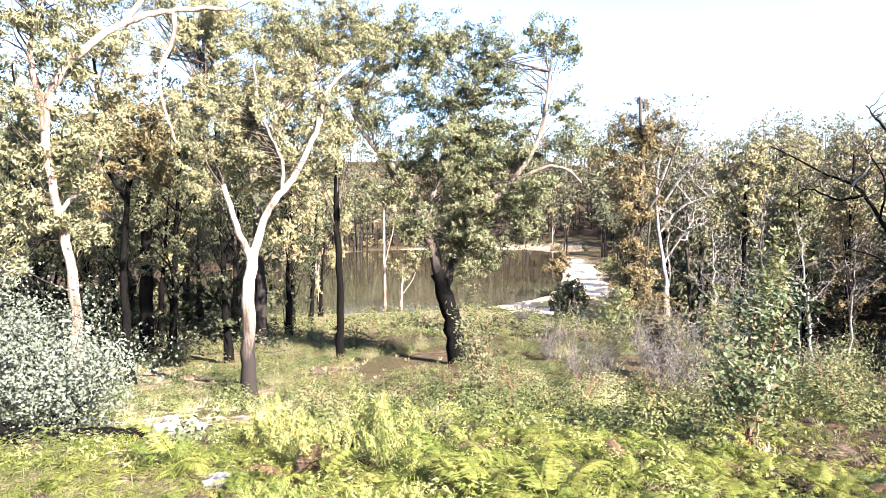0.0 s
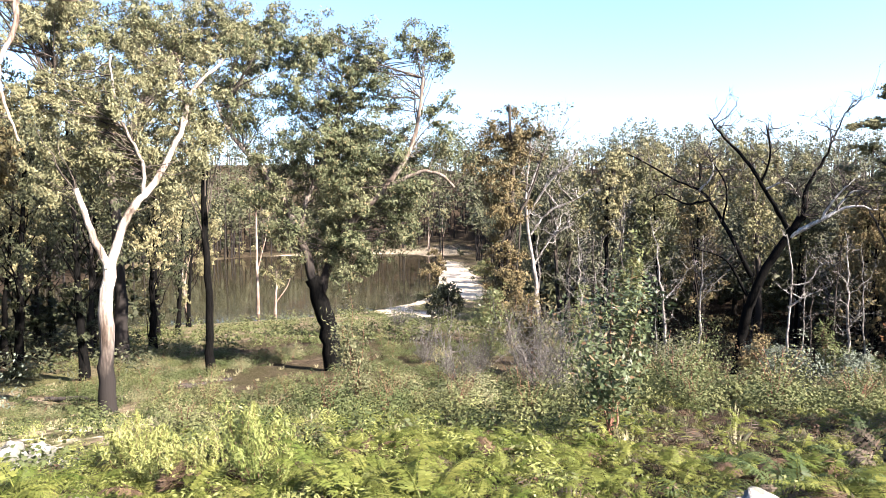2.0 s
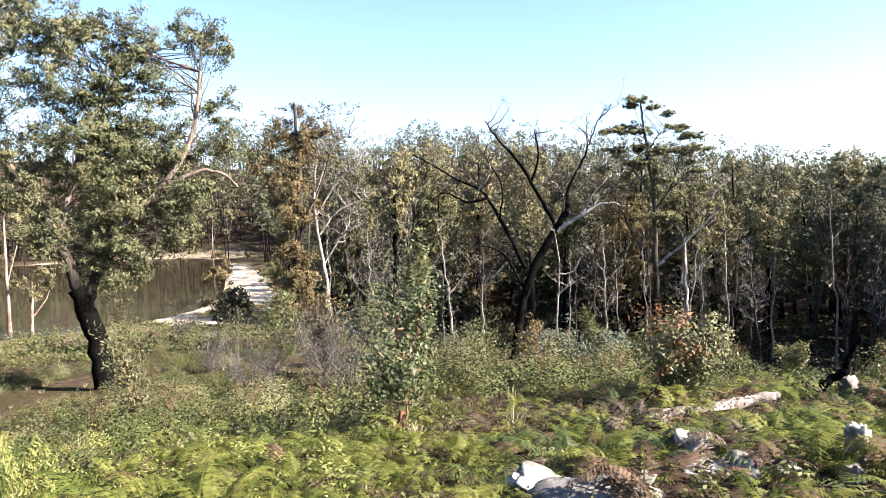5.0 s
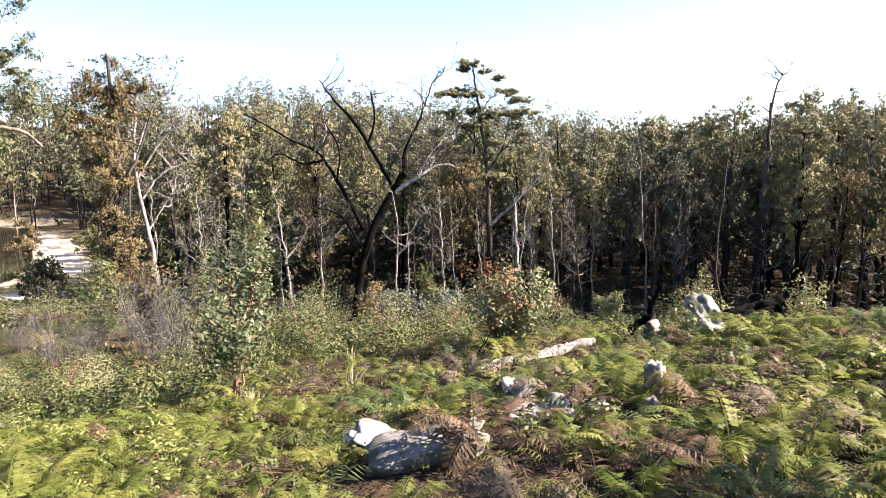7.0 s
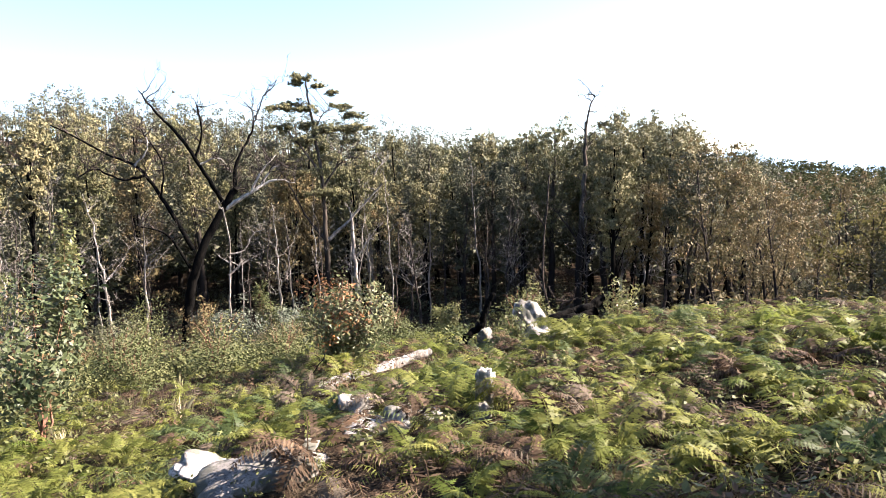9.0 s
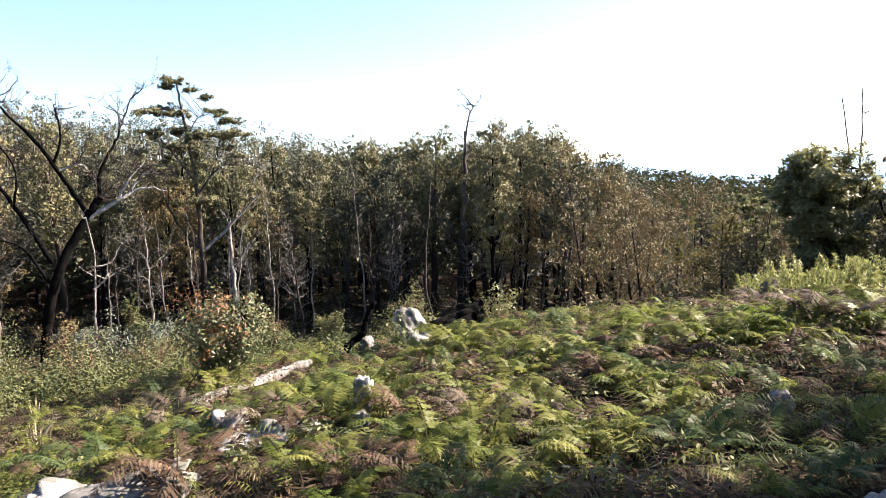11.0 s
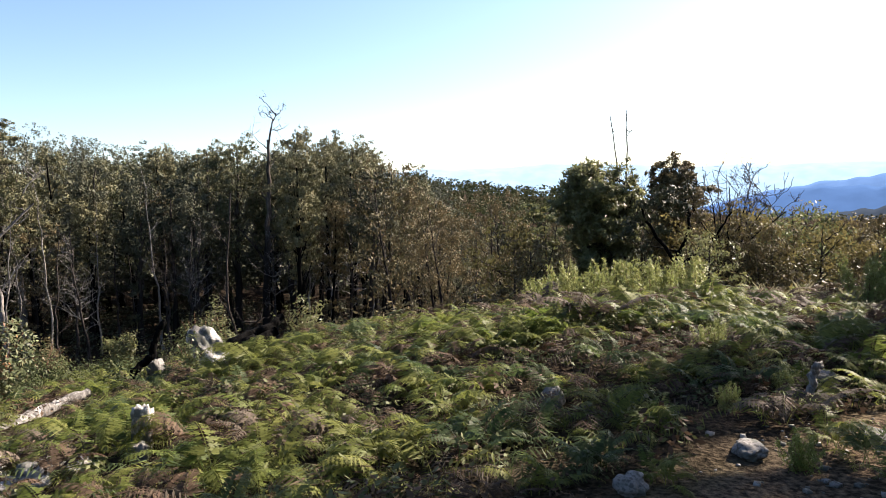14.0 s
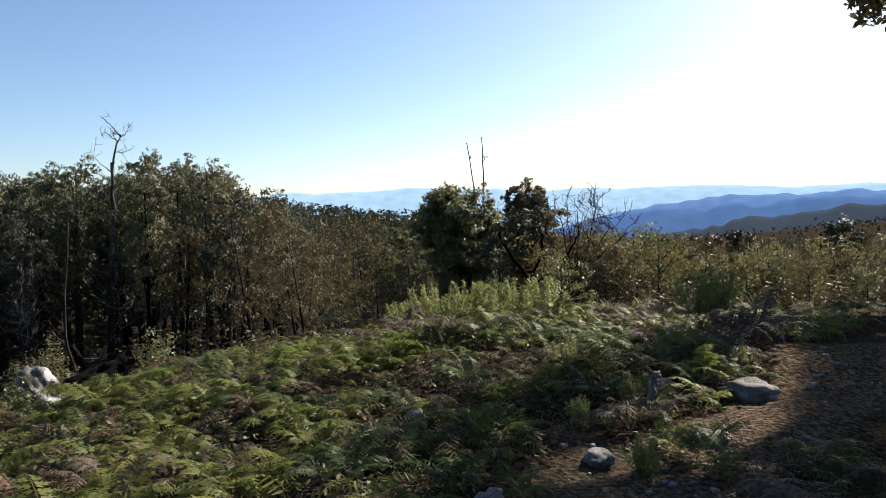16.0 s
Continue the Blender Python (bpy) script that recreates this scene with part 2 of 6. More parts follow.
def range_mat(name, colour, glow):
    """Far country with the blue haze of distance put into its colour, plus a glow."""
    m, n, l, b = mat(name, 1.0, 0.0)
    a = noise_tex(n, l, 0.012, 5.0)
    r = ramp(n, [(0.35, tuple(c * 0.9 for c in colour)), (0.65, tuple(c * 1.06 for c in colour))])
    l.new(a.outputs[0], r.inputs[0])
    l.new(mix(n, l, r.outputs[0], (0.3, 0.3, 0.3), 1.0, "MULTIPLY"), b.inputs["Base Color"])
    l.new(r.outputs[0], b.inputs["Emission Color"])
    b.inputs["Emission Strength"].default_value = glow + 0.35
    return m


M["rock"], M["ground"], M["water"] = rock_mat("granite", 0.62), ground_mat(), water_mat()
M["rock_white"] = rock_mat("white_granite", 1.12)


# ---- building tools ----
def mesh_from(name, verts, faces, material, smooth=False):
    me = bpy.data.meshes.new(name)
    v = np.asarray(verts, dtype=np.float32)
    f = np.asarray(faces, dtype=np.int32)
    k = f.shape[1]
    me.vertices.add(len(v))
    me.vertices.foreach_set("co", v.ravel())
    me.loops.add(f.size)
    me.loops.foreach_set("vertex_index", f.ravel())
    me.polygons.add(len(f))
    me.polygons.foreach_set("loop_start", np.arange(0, f.size, k, dtype=np.int32))
    if smooth:
        me.polygons.foreach_set("use_smooth", np.ones(len(f), dtype=bool))
    me.update(calc_edges=True)
    me.materials.append(M[material])
    return me


def part(name, me, parent, label="", kind=""):
    ob = new(name, me)
    ob.parent = parent
    return tagged(ob, label, kind=kind)


class Geo:
    """Vertices and four-sided faces gathered from many pieces."""

    def __init__(self):
        self.v, self.f, self.n = [], [], 0

    def add(self, v, f):
        self.v.append(np.asarray(v, float))
        self.f.append(np.asarray(f, int) + self.n)
        self.n += len(v)

    def mesh(self, name, material, smooth=False):
        return mesh_from(name, np.concatenate(self.v), np.concatenate(self.f), material, smooth)


def bent(points, steps, rng, wobble):
    """A polyline smoothed into more points, with a natural unsteadiness."""
    p = np.asarray(points, float)
    q = np.vstack([2 * p[0] - p[1], p, 2 * p[-1] - p[-2]])
    out = []
    for i in range(len(p) - 1):
        a, b, c, d = q[i:i + 4]
        for t in np.linspace(0, 1, steps, endpoint=False):
            out.append(0.5 * (2 * b + (c - a) * t + (2 * a - 5 * b + 4 * c - d) * t * t + (3 * b - a - 3 * c + d) * t ** 3))
    out.append(p[-1])
    out = np.array(out)
    out[1:] += rng.normal(0, wobble, out[1:].shape)
    return out


def tube(geo, pts, r0, r1, sides, rng, flare=0.0):
    """A tapering stem along pts."""
    pts = np.asarray(pts, float)
    n = len(pts)
    tan = np.gradient(pts, axis=0)
    tan /= np.linalg.norm(tan, axis=1)[:, None] + 1e-9
    ref = np.array([0.31, 0.95, 0.05])
    u = np.cross(tan, ref)
    u /= np.linalg.norm(u, axis=1)[:, None] + 1e-9
    w = np.cross(tan, u)
    s = np.linspace(0, 1, n)
    rad = r0 + (r1 - r0) * s ** 0.85
    if flare:
        rad = rad * (1 + flare * np.exp(-s * 14))
    a = np.linspace(0, 2 * np.pi, sides, endpoint=False)
    lump = 1 + rng.normal(0, 0.07, (n, sides))
    ring = pts[:, None] + (rad[:, None] * lump)[..., None] * (np.cos(a)[None, :, None] * u[:, None] + np.sin(a)[None, :, None] * w[:, None])
    i, j = np.meshgrid(np.arange(n - 1), np.arange(sides), indexing="ij")
    k = (j + 1) % sides
    faces = np.stack([i * sides + j, i * sides + k, (i + 1) * sides + k, (i + 1) * sides + j], -1).reshape(-1, 4)
    geo.add(ring.reshape(-1, 3), faces)


def leaf_cards(rng, centres, length, width, droop=0.6, spread=0.35, out=None, loose=0.55):
    """One lance-shaped, slightly folded leaf at each centre; out: the way its upper side turns, towards the light outside its clump."""
    n = len(centres)
    ax = rng.normal(0, 1, (n, 3))
    ax[:, 2] = ax[:, 2] * 0.5 - droop * 1.6
    ax /= np.linalg.norm(ax, axis=1)[:, None]
    face = rng.normal(0, 1, (n, 3))
    if out is not None:
        face = face * loose + out + np.array([0, 0, 0.35])
        ax -= face * (np.sum(ax * face, axis=1) / np.sum(face * face, axis=1))[:, None] * 0.8
        ax /= np.linalg.norm(ax, axis=1)[:, None] + 1e-9
    sd = np.cross(ax, face)
    sd /= np.linalg.norm(sd, axis=1)[:, None] + 1e-9
    nn = np.cross(sd, ax)
    ln = length * rng.uniform(1 - spread, 1 + spread, (n, 1))
    wd = width * rng.uniform(1 - spread, 1 + spread, (n, 1))
    c = np.asarray(centres, float)
    v = np.stack([c - ax * ln * 0.5, c + sd * wd * 0.5 - nn * wd * 0.2 - ax * ln * 0.06, c + ax * ln * 0.5 - nn * wd * 0.3, c - sd * wd * 0.5 - nn * wd * 0.2 - ax * ln * 0.06], 1)
    f = np.arange(4 * n).reshape(n, 4)
    return v.reshape(-1, 3), f


def outward(points, centre):
    d = np.asarray(points) - np.asarray(centre)
    return d / (np.linalg.norm(d, axis=1)[:, None] + 1e-6)


def clump(rng, centre, radii, n, shell=0.75, tuft=14):
    """Points in separate tufts, thick towards the shell of an ellipsoid, with gaps between them."""
    def scatter(k, power):
        d = rng.normal(0, 1, (k, 3))
        return d / np.linalg.norm(d, axis=1)[:, None] * rng.uniform(0.05, 1.15, (k, 1)) ** power

    if n < 3 * tuft:
        return np.asarray(centre) + scatter(n, shell) * np.asarray(radii)
    heads = scatter(max(4, n // tuft), 0.4)
    size = 1.05 * len(heads) ** -0.42 * rng.uniform(0.6, 1.35, (len(heads), 1))
    pick = rng.integers(len(heads), size=n)
    return np.asarray(centre) + (heads[pick] + scatter(n, 0.6) * size[pick]) * np.asarray(radii)


def thing(name, x, y, z, turn=0.0, label="", category="", group="", kind=""):
    ob = new(name)
    ob.empty_display_size = 0.3
    ob.matrix_basis = pose(x, y, z, 0, 0, turn)
    return tagged(ob, label, category, group, kind)


# ---- the lie of the land ----
def smooth(a, lo, hi):
    t = np.clip((a - lo) / (hi - lo), 0, 1)
    return t * t * (3 - 2 * t)


def pond(x, y):
    """1 on the pond's waterline, less inside, more outside."""
    u = (x - 0.16 * (y - 135) + 8) / 30
    return np.sqrt(u ** 4 + ((y - 135) / 66) ** 4)


def height(x, y):
    x, y = np.asarray(x, float), np.asarray(y, float)
    dy = np.interp(y, [-400, -90, -30, -14, -4, 0, 3.5, 5.6, 9, 12, 17, 24, 33, 45, 60, 70, 82], [12, 9, 1.5, 0.2, 0, 0.1, 0.62, 1.08, 1.52, 2.05, 3.1, 4.7, 5.5, 6.3, 7.4, 8.3, 8.7])
    dx = np.interp(x, [-200, -25, 0, 7, 10.5, 13, 16, 20, 30, 47, 100], [3, 0.6, 0, 0.08, 0.3, 0.6, 1.3, 2.2, 4.4, 7.2, 10.8])
    az, r = np.degrees(np.arctan2(x, y)), np.hypot(x, y)
    floor = 8.9 + 3.6 * smooth(x, 40, 110) * (1 - smooth(y, 30, 90))
    d = dx + dy
    k = 2.0
    h = np.clip(0.5 + 0.5 * (floor - d) / k, 0, 1)
    d = floor + (d - floor) * h - k * h * (1 - h)
    rise = np.interp(az, [-180, -120, -60, 8, 15, 25, 45, 55, 66, 78, 90, 100, 110, 125, 180], [0, 0, 37, 37, 30, 27, 19, 13, 10, 9, 1, -18, -26, -12, 0])
    r0 = np.interp(az, [-60, 8, 14, 19, 27, 60, 78, 95], [205, 205, 195, 150, 85, 90, 170, 130])
    r1 = np.interp(az, [-60, 8, 14, 19, 27, 60, 78, 95], [340, 340, 330, 280, 215, 230, 340, 420])
    z = -1.5 - d + rise * smooth(r, r0, r1)
    z = z - 240 * smooth(r, 650, 1700)
    lake = pond(x, y)
    z = z - 1.6 * (1 - smooth(lake, 0.7, 1.06)) + 0.25 * (1 - smooth(np.abs(lake - 1.12), 0.0, 0.12))
    near = np.clip(r / 6, 0.25, 1)
    z = z + near * (0.1 * np.sin(x * 0.9 + 1.3 * np.sin(y * 0.4)) * np.cos(y * 0.8 + 0.5) + 0.05 * np.sin(x * 2.7 + y * 1.9) * np.sin(y * 2.2 - x))
    return z


def at(az, r):
    """Plan position for a bearing in degrees and a distance."""
    a = radians(az)
    return r * math.sin(a), r * math.cos(a)


def ground_z(x, y):
    return float(height(x, y))


WATER = -9.75


def build_ground():
    rings = np.concatenate([np.linspace(0.0, 12, 60)[1:], 12 * (4600 / 12) ** np.linspace(0, 1, 110)[1:]])
    az = np.radians(np.linspace(-180, 180, 260, endpoint=False))
    R, A = np.meshgrid(rings, az, indexing="ij")
    x, y = (R * np.sin(A)).ravel(), (R * np.cos(A)).ravel()
    v = np.vstack([np.column_stack([x, y, height(x, y)]), [[0, 0, ground_z(0, 0)]]])
    nr, na = R.shape
    i, j = np.meshgrid(np.arange(nr - 1), np.arange(na), indexing="ij")
    k = (j + 1) % na
    f = np.stack([i * na + j, (i + 1) * na + j, (i + 1) * na + k, i * na + k], -1).reshape(-1, 4)
    f = np.vstack([f, [[nr * na, (q + 2) % na, q + 1, q] for q in range(0, na, 2)]])
    me = mesh_from("ground", v, f, "ground", True)
    x, y = v[:, 0], v[:, 1]
    lake = pond(x, y)
    sand = 0.55 * (1 - smooth(np.abs(lake - 1.1), 0.03, 0.1)) * np.maximum(smooth(y, 120, 150), smooth(x, 2, 8))
    u = x - 0.16 * (y - 135)
    strip = smooth(u, 22, 24) * (1 - smooth(u, 29, 32)) * smooth(y, 80, 92) * (1 - smooth(y, 160, 185))
    bank = (1 - smooth(np.hypot((x - 10) / 5.5, (y - 71) / 5), 0.6, 1.1))
    sand = np.maximum(sand, 0.6 * np.maximum(strip, bank))
    flat = 0.45 * smooth(y, 190, 200) * (1 - smooth(y, 215, 232)) * (1 - smooth(np.abs(x - 28), 12, 26))
    sand = np.maximum(sand, flat)
    sand = np.maximum(sand, 0.37 * (1 - smooth(np.hypot((x + 5.6) / 3.6, (y - 17) / 8), 0.5, 1.1)))
    along = np.clip(((x - 3.4) * 3.2 - (y + 1.0) * 3.6) / 23.2, 0, 1)
    trod = np.hypot(x - 3.4 - 3.2 * along, y + 1.0 + 3.6 * along)
    path = np.maximum(1 - smooth(trod, 0.25, 0.6), 1 - smooth(np.hypot(x - 6.3, y + 4.4), 0.7, 1.2))
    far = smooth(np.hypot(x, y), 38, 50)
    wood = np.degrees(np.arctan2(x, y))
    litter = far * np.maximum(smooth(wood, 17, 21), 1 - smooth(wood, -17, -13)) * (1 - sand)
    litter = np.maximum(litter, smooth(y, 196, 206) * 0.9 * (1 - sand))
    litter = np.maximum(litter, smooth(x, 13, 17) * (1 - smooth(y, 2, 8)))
    # near ground darkened to paint in the shade between ferns
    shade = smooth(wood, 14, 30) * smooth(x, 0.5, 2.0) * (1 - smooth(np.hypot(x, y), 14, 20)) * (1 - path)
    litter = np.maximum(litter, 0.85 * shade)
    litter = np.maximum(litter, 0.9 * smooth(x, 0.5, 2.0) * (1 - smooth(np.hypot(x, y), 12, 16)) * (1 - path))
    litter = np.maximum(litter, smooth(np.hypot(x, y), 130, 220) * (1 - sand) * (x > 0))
    # slope ground darkened to paint in the shade between heath bushes
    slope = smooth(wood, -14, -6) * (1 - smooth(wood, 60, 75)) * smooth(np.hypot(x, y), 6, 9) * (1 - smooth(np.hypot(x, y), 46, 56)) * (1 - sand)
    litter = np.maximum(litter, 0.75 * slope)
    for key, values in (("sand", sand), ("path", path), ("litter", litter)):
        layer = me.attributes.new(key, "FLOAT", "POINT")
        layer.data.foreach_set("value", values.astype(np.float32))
    return tagged(new("ground", me), "hillside of leaf litter, pale soil and thin grass falling to a pond", "ground", kind="structure")


build_ground()


def build_water():
    a = np.linspace(0, 2 * np.pi, 96, endpoint=False)
    k = 1.04 / (np.cos(a) ** 4 + np.sin(a) ** 4) ** 0.25
    y = 135 + 66 * k * np.sin(a)
    rim = np.column_stack([0.16 * (y - 135) - 8 + 30 * k * np.cos(a), y, np.full(96, WATER)])
    v = np.vstack([rim, [[-8, 135, WATER]]])
    f = [[i, (i + 1) % 96, (i + 2) % 96, 96] for i in range(0, 96, 2)]
    return tagged(new("water", mesh_from("water", v, f, "water")), "still brown pond water reflecting the trees", "pond", kind="structure")


build_water()


def build_range(name, label, az0, az1, dist, base, tops, material, seed):
    """A range of hills far off: a long ridge with a rounded body."""
    rng = np.random.default_rng(seed)
    az = np.radians(np.linspace(az0, az1, 160))
    t = np.linspace(0, 1, 160)
    crest = np.interp(t, np.linspace(0, 1, len(tops)), tops)
    for k in range(2, 30):
        crest = crest + (400 + tops[0] - base) * 0.011 / k ** 0.85 * np.sin(t * 9 * k + rng.uniform(0, 6))
    rows = []
    for s in np.linspace(0, 1, 8):
        d = dist * (1 - 0.22 * (1 - s))
        h = base + (crest - base) * np.sin(s * np.pi / 2) + (1 - s) * s * dist * 0.006 * np.sin(t * 60 + s * 9)
        rows.append(np.column_stack([d * np.sin(az), d * np.cos(az), h]))
    rows.append(np.column_stack([dist * 1.03 * np.sin(az), dist * 1.03 * np.cos(az), np.full(160, base)]))
    v = np.concatenate(rows)
    i, j = np.meshgrid(np.arange(8), np.arange(159), indexing="ij")
    f = np.stack([i * 160 + j, i * 160 + j + 1, (i + 1) * 160 + j + 1, (i + 1) * 160 + j], -1).reshape(-1, 4)
    return tagged(new(name, mesh_from(name, v, f, material, True)), label, "hills", kind="structure")


# air haze painted per range: paler, bluer and more glowing with distance
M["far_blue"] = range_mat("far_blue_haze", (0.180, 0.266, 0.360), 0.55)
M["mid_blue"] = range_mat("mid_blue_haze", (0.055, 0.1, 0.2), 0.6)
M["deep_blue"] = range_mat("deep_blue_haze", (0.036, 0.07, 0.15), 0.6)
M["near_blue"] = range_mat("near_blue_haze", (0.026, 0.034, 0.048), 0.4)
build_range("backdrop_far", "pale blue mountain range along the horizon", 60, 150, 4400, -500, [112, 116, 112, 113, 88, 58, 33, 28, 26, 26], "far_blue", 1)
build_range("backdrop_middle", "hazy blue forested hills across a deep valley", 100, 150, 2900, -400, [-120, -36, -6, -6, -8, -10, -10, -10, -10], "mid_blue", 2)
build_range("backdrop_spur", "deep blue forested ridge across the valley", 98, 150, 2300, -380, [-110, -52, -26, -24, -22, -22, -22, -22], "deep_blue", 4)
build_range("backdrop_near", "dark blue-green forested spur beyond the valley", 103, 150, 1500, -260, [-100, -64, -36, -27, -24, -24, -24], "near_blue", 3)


# ---- plants: how each kind grows ----
def frond(rng, length, pairs=15, fine=True):
    """One bracken frond: a stalk, then a triangular blade of paired, toothed leaflets that arches over."""
    g = Geo()
    stalk = length * rng.uniform(0.3, 0.55)
    lean, arch = rng.uniform(0.2, 0.9), rng.uniform(1.0, 2.2)
    pts, p, ang = [np.zeros(3)], np.zeros(3), np.pi / 2 - lean * 0.6
    for i in range(10):
        step = (stalk if i < 2 else length) / (2 if i < 2 else 8)
        ang -= (0.1 if i < 2 else arch / 7)
        p = p + step * np.array([np.cos(ang), 0, np.sin(ang)])
        pts.append(p)
    pts = np.array(pts)
    for i in range(0, 10, 2):
        j = min(i + 2, 10)
        w = np.array([0, 0.004 - 0.0003 * i, 0])
        g.add([pts[i] - w, pts[i] + w, pts[j] + w * 0.9, pts[j] - w * 0.9], [[0, 1, 2, 3]])
    twist = rng.uniform(-0.3, 0.3)
    for k, q in enumerate(np.linspace(2.2, 9.8, pairs)):
        i = int(q)
        c = pts[i] + (pts[min(i + 1, 10)] - pts[i]) * (q - i)
        t = pts[min(i + 1, 10)] - pts[i]
        t = t / np.linalg.norm(t)
        reach = length * 0.34 * (1 - (k / pairs) ** 1.3) * rng.uniform(0.8, 1.1) + 0.015
        wide = length * 0.047 * (1 - 0.5 * k / pairs)
        for side in (-1, 1):
            d = np.array([0, side, side * twist]) + t * 0.42 + np.array([0, 0, rng.uniform(-0.3, 0.1)])
            d /= np.linalg.norm(d)
            b = c + d * reach
            b[2] -= reach * rng.uniform(0.1, 0.45)
            e = b - c
            if not fine:
                m = c + e * 0.35
                g.add([c, m + t * wide * 0.55, b, m - t * wide * 0.55], [[0, 1, 2, 3]])
                continue
            m = c + e * 0.3
            g.add([c, m + t * wide * 0.42, b, m - t * wide * 0.42], [[0, 1, 2, 3]])
            for q2, big in ((0.12, 1.0), (0.42, 0.75)) if k < pairs * 0.7 else ((0.2, 0.8),):
                o = c + e * q2
                for way in (-1, 1):
                    tip = o + e * 0.3 * big + t * way * wide * 1.35 * big
                    h = (o + tip) / 2
                    w = e * 0.12 * big
                    g.add([o, h - w, tip, h + w], [[0, 1, 2, 3]])
    return np.concatenate(g.v), np.concatenate(g.f)


def fern_fronds(seed, fronds, length, pairs=15, fine=True):
    rng = np.random.default_rng(seed)
    out = []
    for i in range(fronds):
        v, f = frond(rng, length * rng.uniform(0.7, 1.15), pairs, fine)
        a = i * 2.4 + rng.uniform(-0.5, 0.5)
        c, s = np.cos(a), np.sin(a)
        v = v @ np.array([[c, s, 0], [-s, c, 0], [0, 0, 1]]) + np.array([rng.normal(0, 0.06), rng.normal(0, 0.06), -0.03])
        out.append((v, f))
    return out


def fern_shape(seed, fronds, length, pairs=15, fine=True):
    g = Geo()
    for v, f in fern_fronds(seed, fronds, length, pairs, fine):
        g.add(v, f)
    return np.concatenate(g.v), np.concatenate(g.f)


def shrub_shape(seed, tall, wide, stems, leaves, leaf, leaf_w, droop=0.2, bare=0.15):
    """Stems fanning out from one root, leaves along their upper length. Returns wood and leaf geometry."""
    rng = np.random.default_rng(seed)
    wood, cents = Geo(), []
    for i in range(stems):
        a, out = rng.uniform(0, 6.28), wide * 0.5 * rng.uniform(0.1, 1) ** 0.7
        h = tall * rng.uniform(0.6, 1) * (1 - 0.35 * (out / (wide * 0.5)) ** 2)
        tip = np.array([out * np.cos(a), out * np.sin(a), h])
        pts = bent([[0, 0, -0.1], [tip[0] * 0.35, tip[1] * 0.35, h * 0.45], tip], 3, rng, 0.012 * tall)
        tube(wood, pts, 0.012 * tall ** 0.7, 0.003, 3, rng)
        n = leaves // stems
        heads = max(5, n // 16)
        q = rng.uniform(bare, 1.02, heads) * (len(pts) - 1.01)
        k = np.clip(q.astype(int), 0, len(pts) - 2)
        base = pts[k] + (pts[k + 1] - pts[k]) * (q - k)[:, None]
        base = base + np.clip(rng.normal(0, 1, (heads, 3)), -1.4, 1.4) * (wide * 0.16 + 0.03) * np.array([0.65, 0.65, 0.5])
        cents.append(base[rng.integers(heads, size=n)] + np.clip(rng.normal(0, 1, (n, 3)), -1.5, 1.5) * (wide * 0.045 + leaf * 0.3))
    c = np.concatenate(cents)
    c[:, 2] = np.maximum(c[:, 2], 0.03)
    v, f = leaf_cards(rng, c, leaf, leaf_w, droop, out=outward(c, (0, 0, tall * 0.45)))
    return wood, (v, f)


def tree_shape(seed, tall, wide, clear, trunk_r, clumps, per, leaf, leaf_w, lean=0.05, bushy=0.0, puff=1.0):
    """A forest gum: trunk, rising limbs and a tall crown of leaf masses, with a few sprouts low on the trunk."""
    rng = np.random.default_rng(seed)
    trunk, twigs, cents, outs = Geo(), Geo(), [], []
    dx, dy = rng.normal(0, lean * tall, 2)
    spine = bent([[0, 0, -0.4], [dx * 0.2, dy * 0.3, tall * 0.3], [dx * 0.7, dy * 0.6, tall * 0.62], [dx, dy, tall * 0.93]], 5, rng, 0.02 * trunk_r * 6)
    tube(trunk, spine, trunk_r, trunk_r * 0.15, 7, rng, 0.5)
    for i in range(clumps):
        low = rng.uniform(0, 1) < bushy
        u = (i + rng.uniform(0, 1)) / clumps
        t = rng.uniform(0.1, clear) if low else clear + (0.95 - clear) * u ** 0.8
        k = int(np.clip((t - 0.12) * (len(spine) - 1), 0, len(spine) - 2))
        root = spine[k]
        a = i * 2.4 + rng.uniform(-0.7, 0.7)
        span = wide * (0.1 if low else 0.5 * (0.3 + 0.7 * np.sin(np.pi * (0.12 + 0.76 * u))))
        out = span * rng.uniform(0.1, 1) ** 0.6
        c = np.array([root[0] + out * np.cos(a), root[1] + out * np.sin(a), tall * t])
        pts = bent([root, (root + c) / 2 + np.array([0, 0, -0.06 * out]), c], 2, rng, 0.05)
        tube(twigs, pts, trunk_r * 0.3 * (1.1 - t) + 0.015, 0.012, 3, rng)
        rad = (0.5 if low else 1.0) * wide * rng.uniform(0.1, 0.19) * puff * np.array([1, 1, rng.uniform(0.7, 1.1)])
        n = int(per * (0.45 if low else 1.0))
        cents.append(clump(rng, c, rad, n, 0.45, 12))
        outs.append(outward(cents[-1], c))
    v, f = leaf_cards(rng, np.concatenate(cents), leaf, leaf_w, 0.6, out=np.concatenate(outs))
    return trunk, twigs, (v, f)


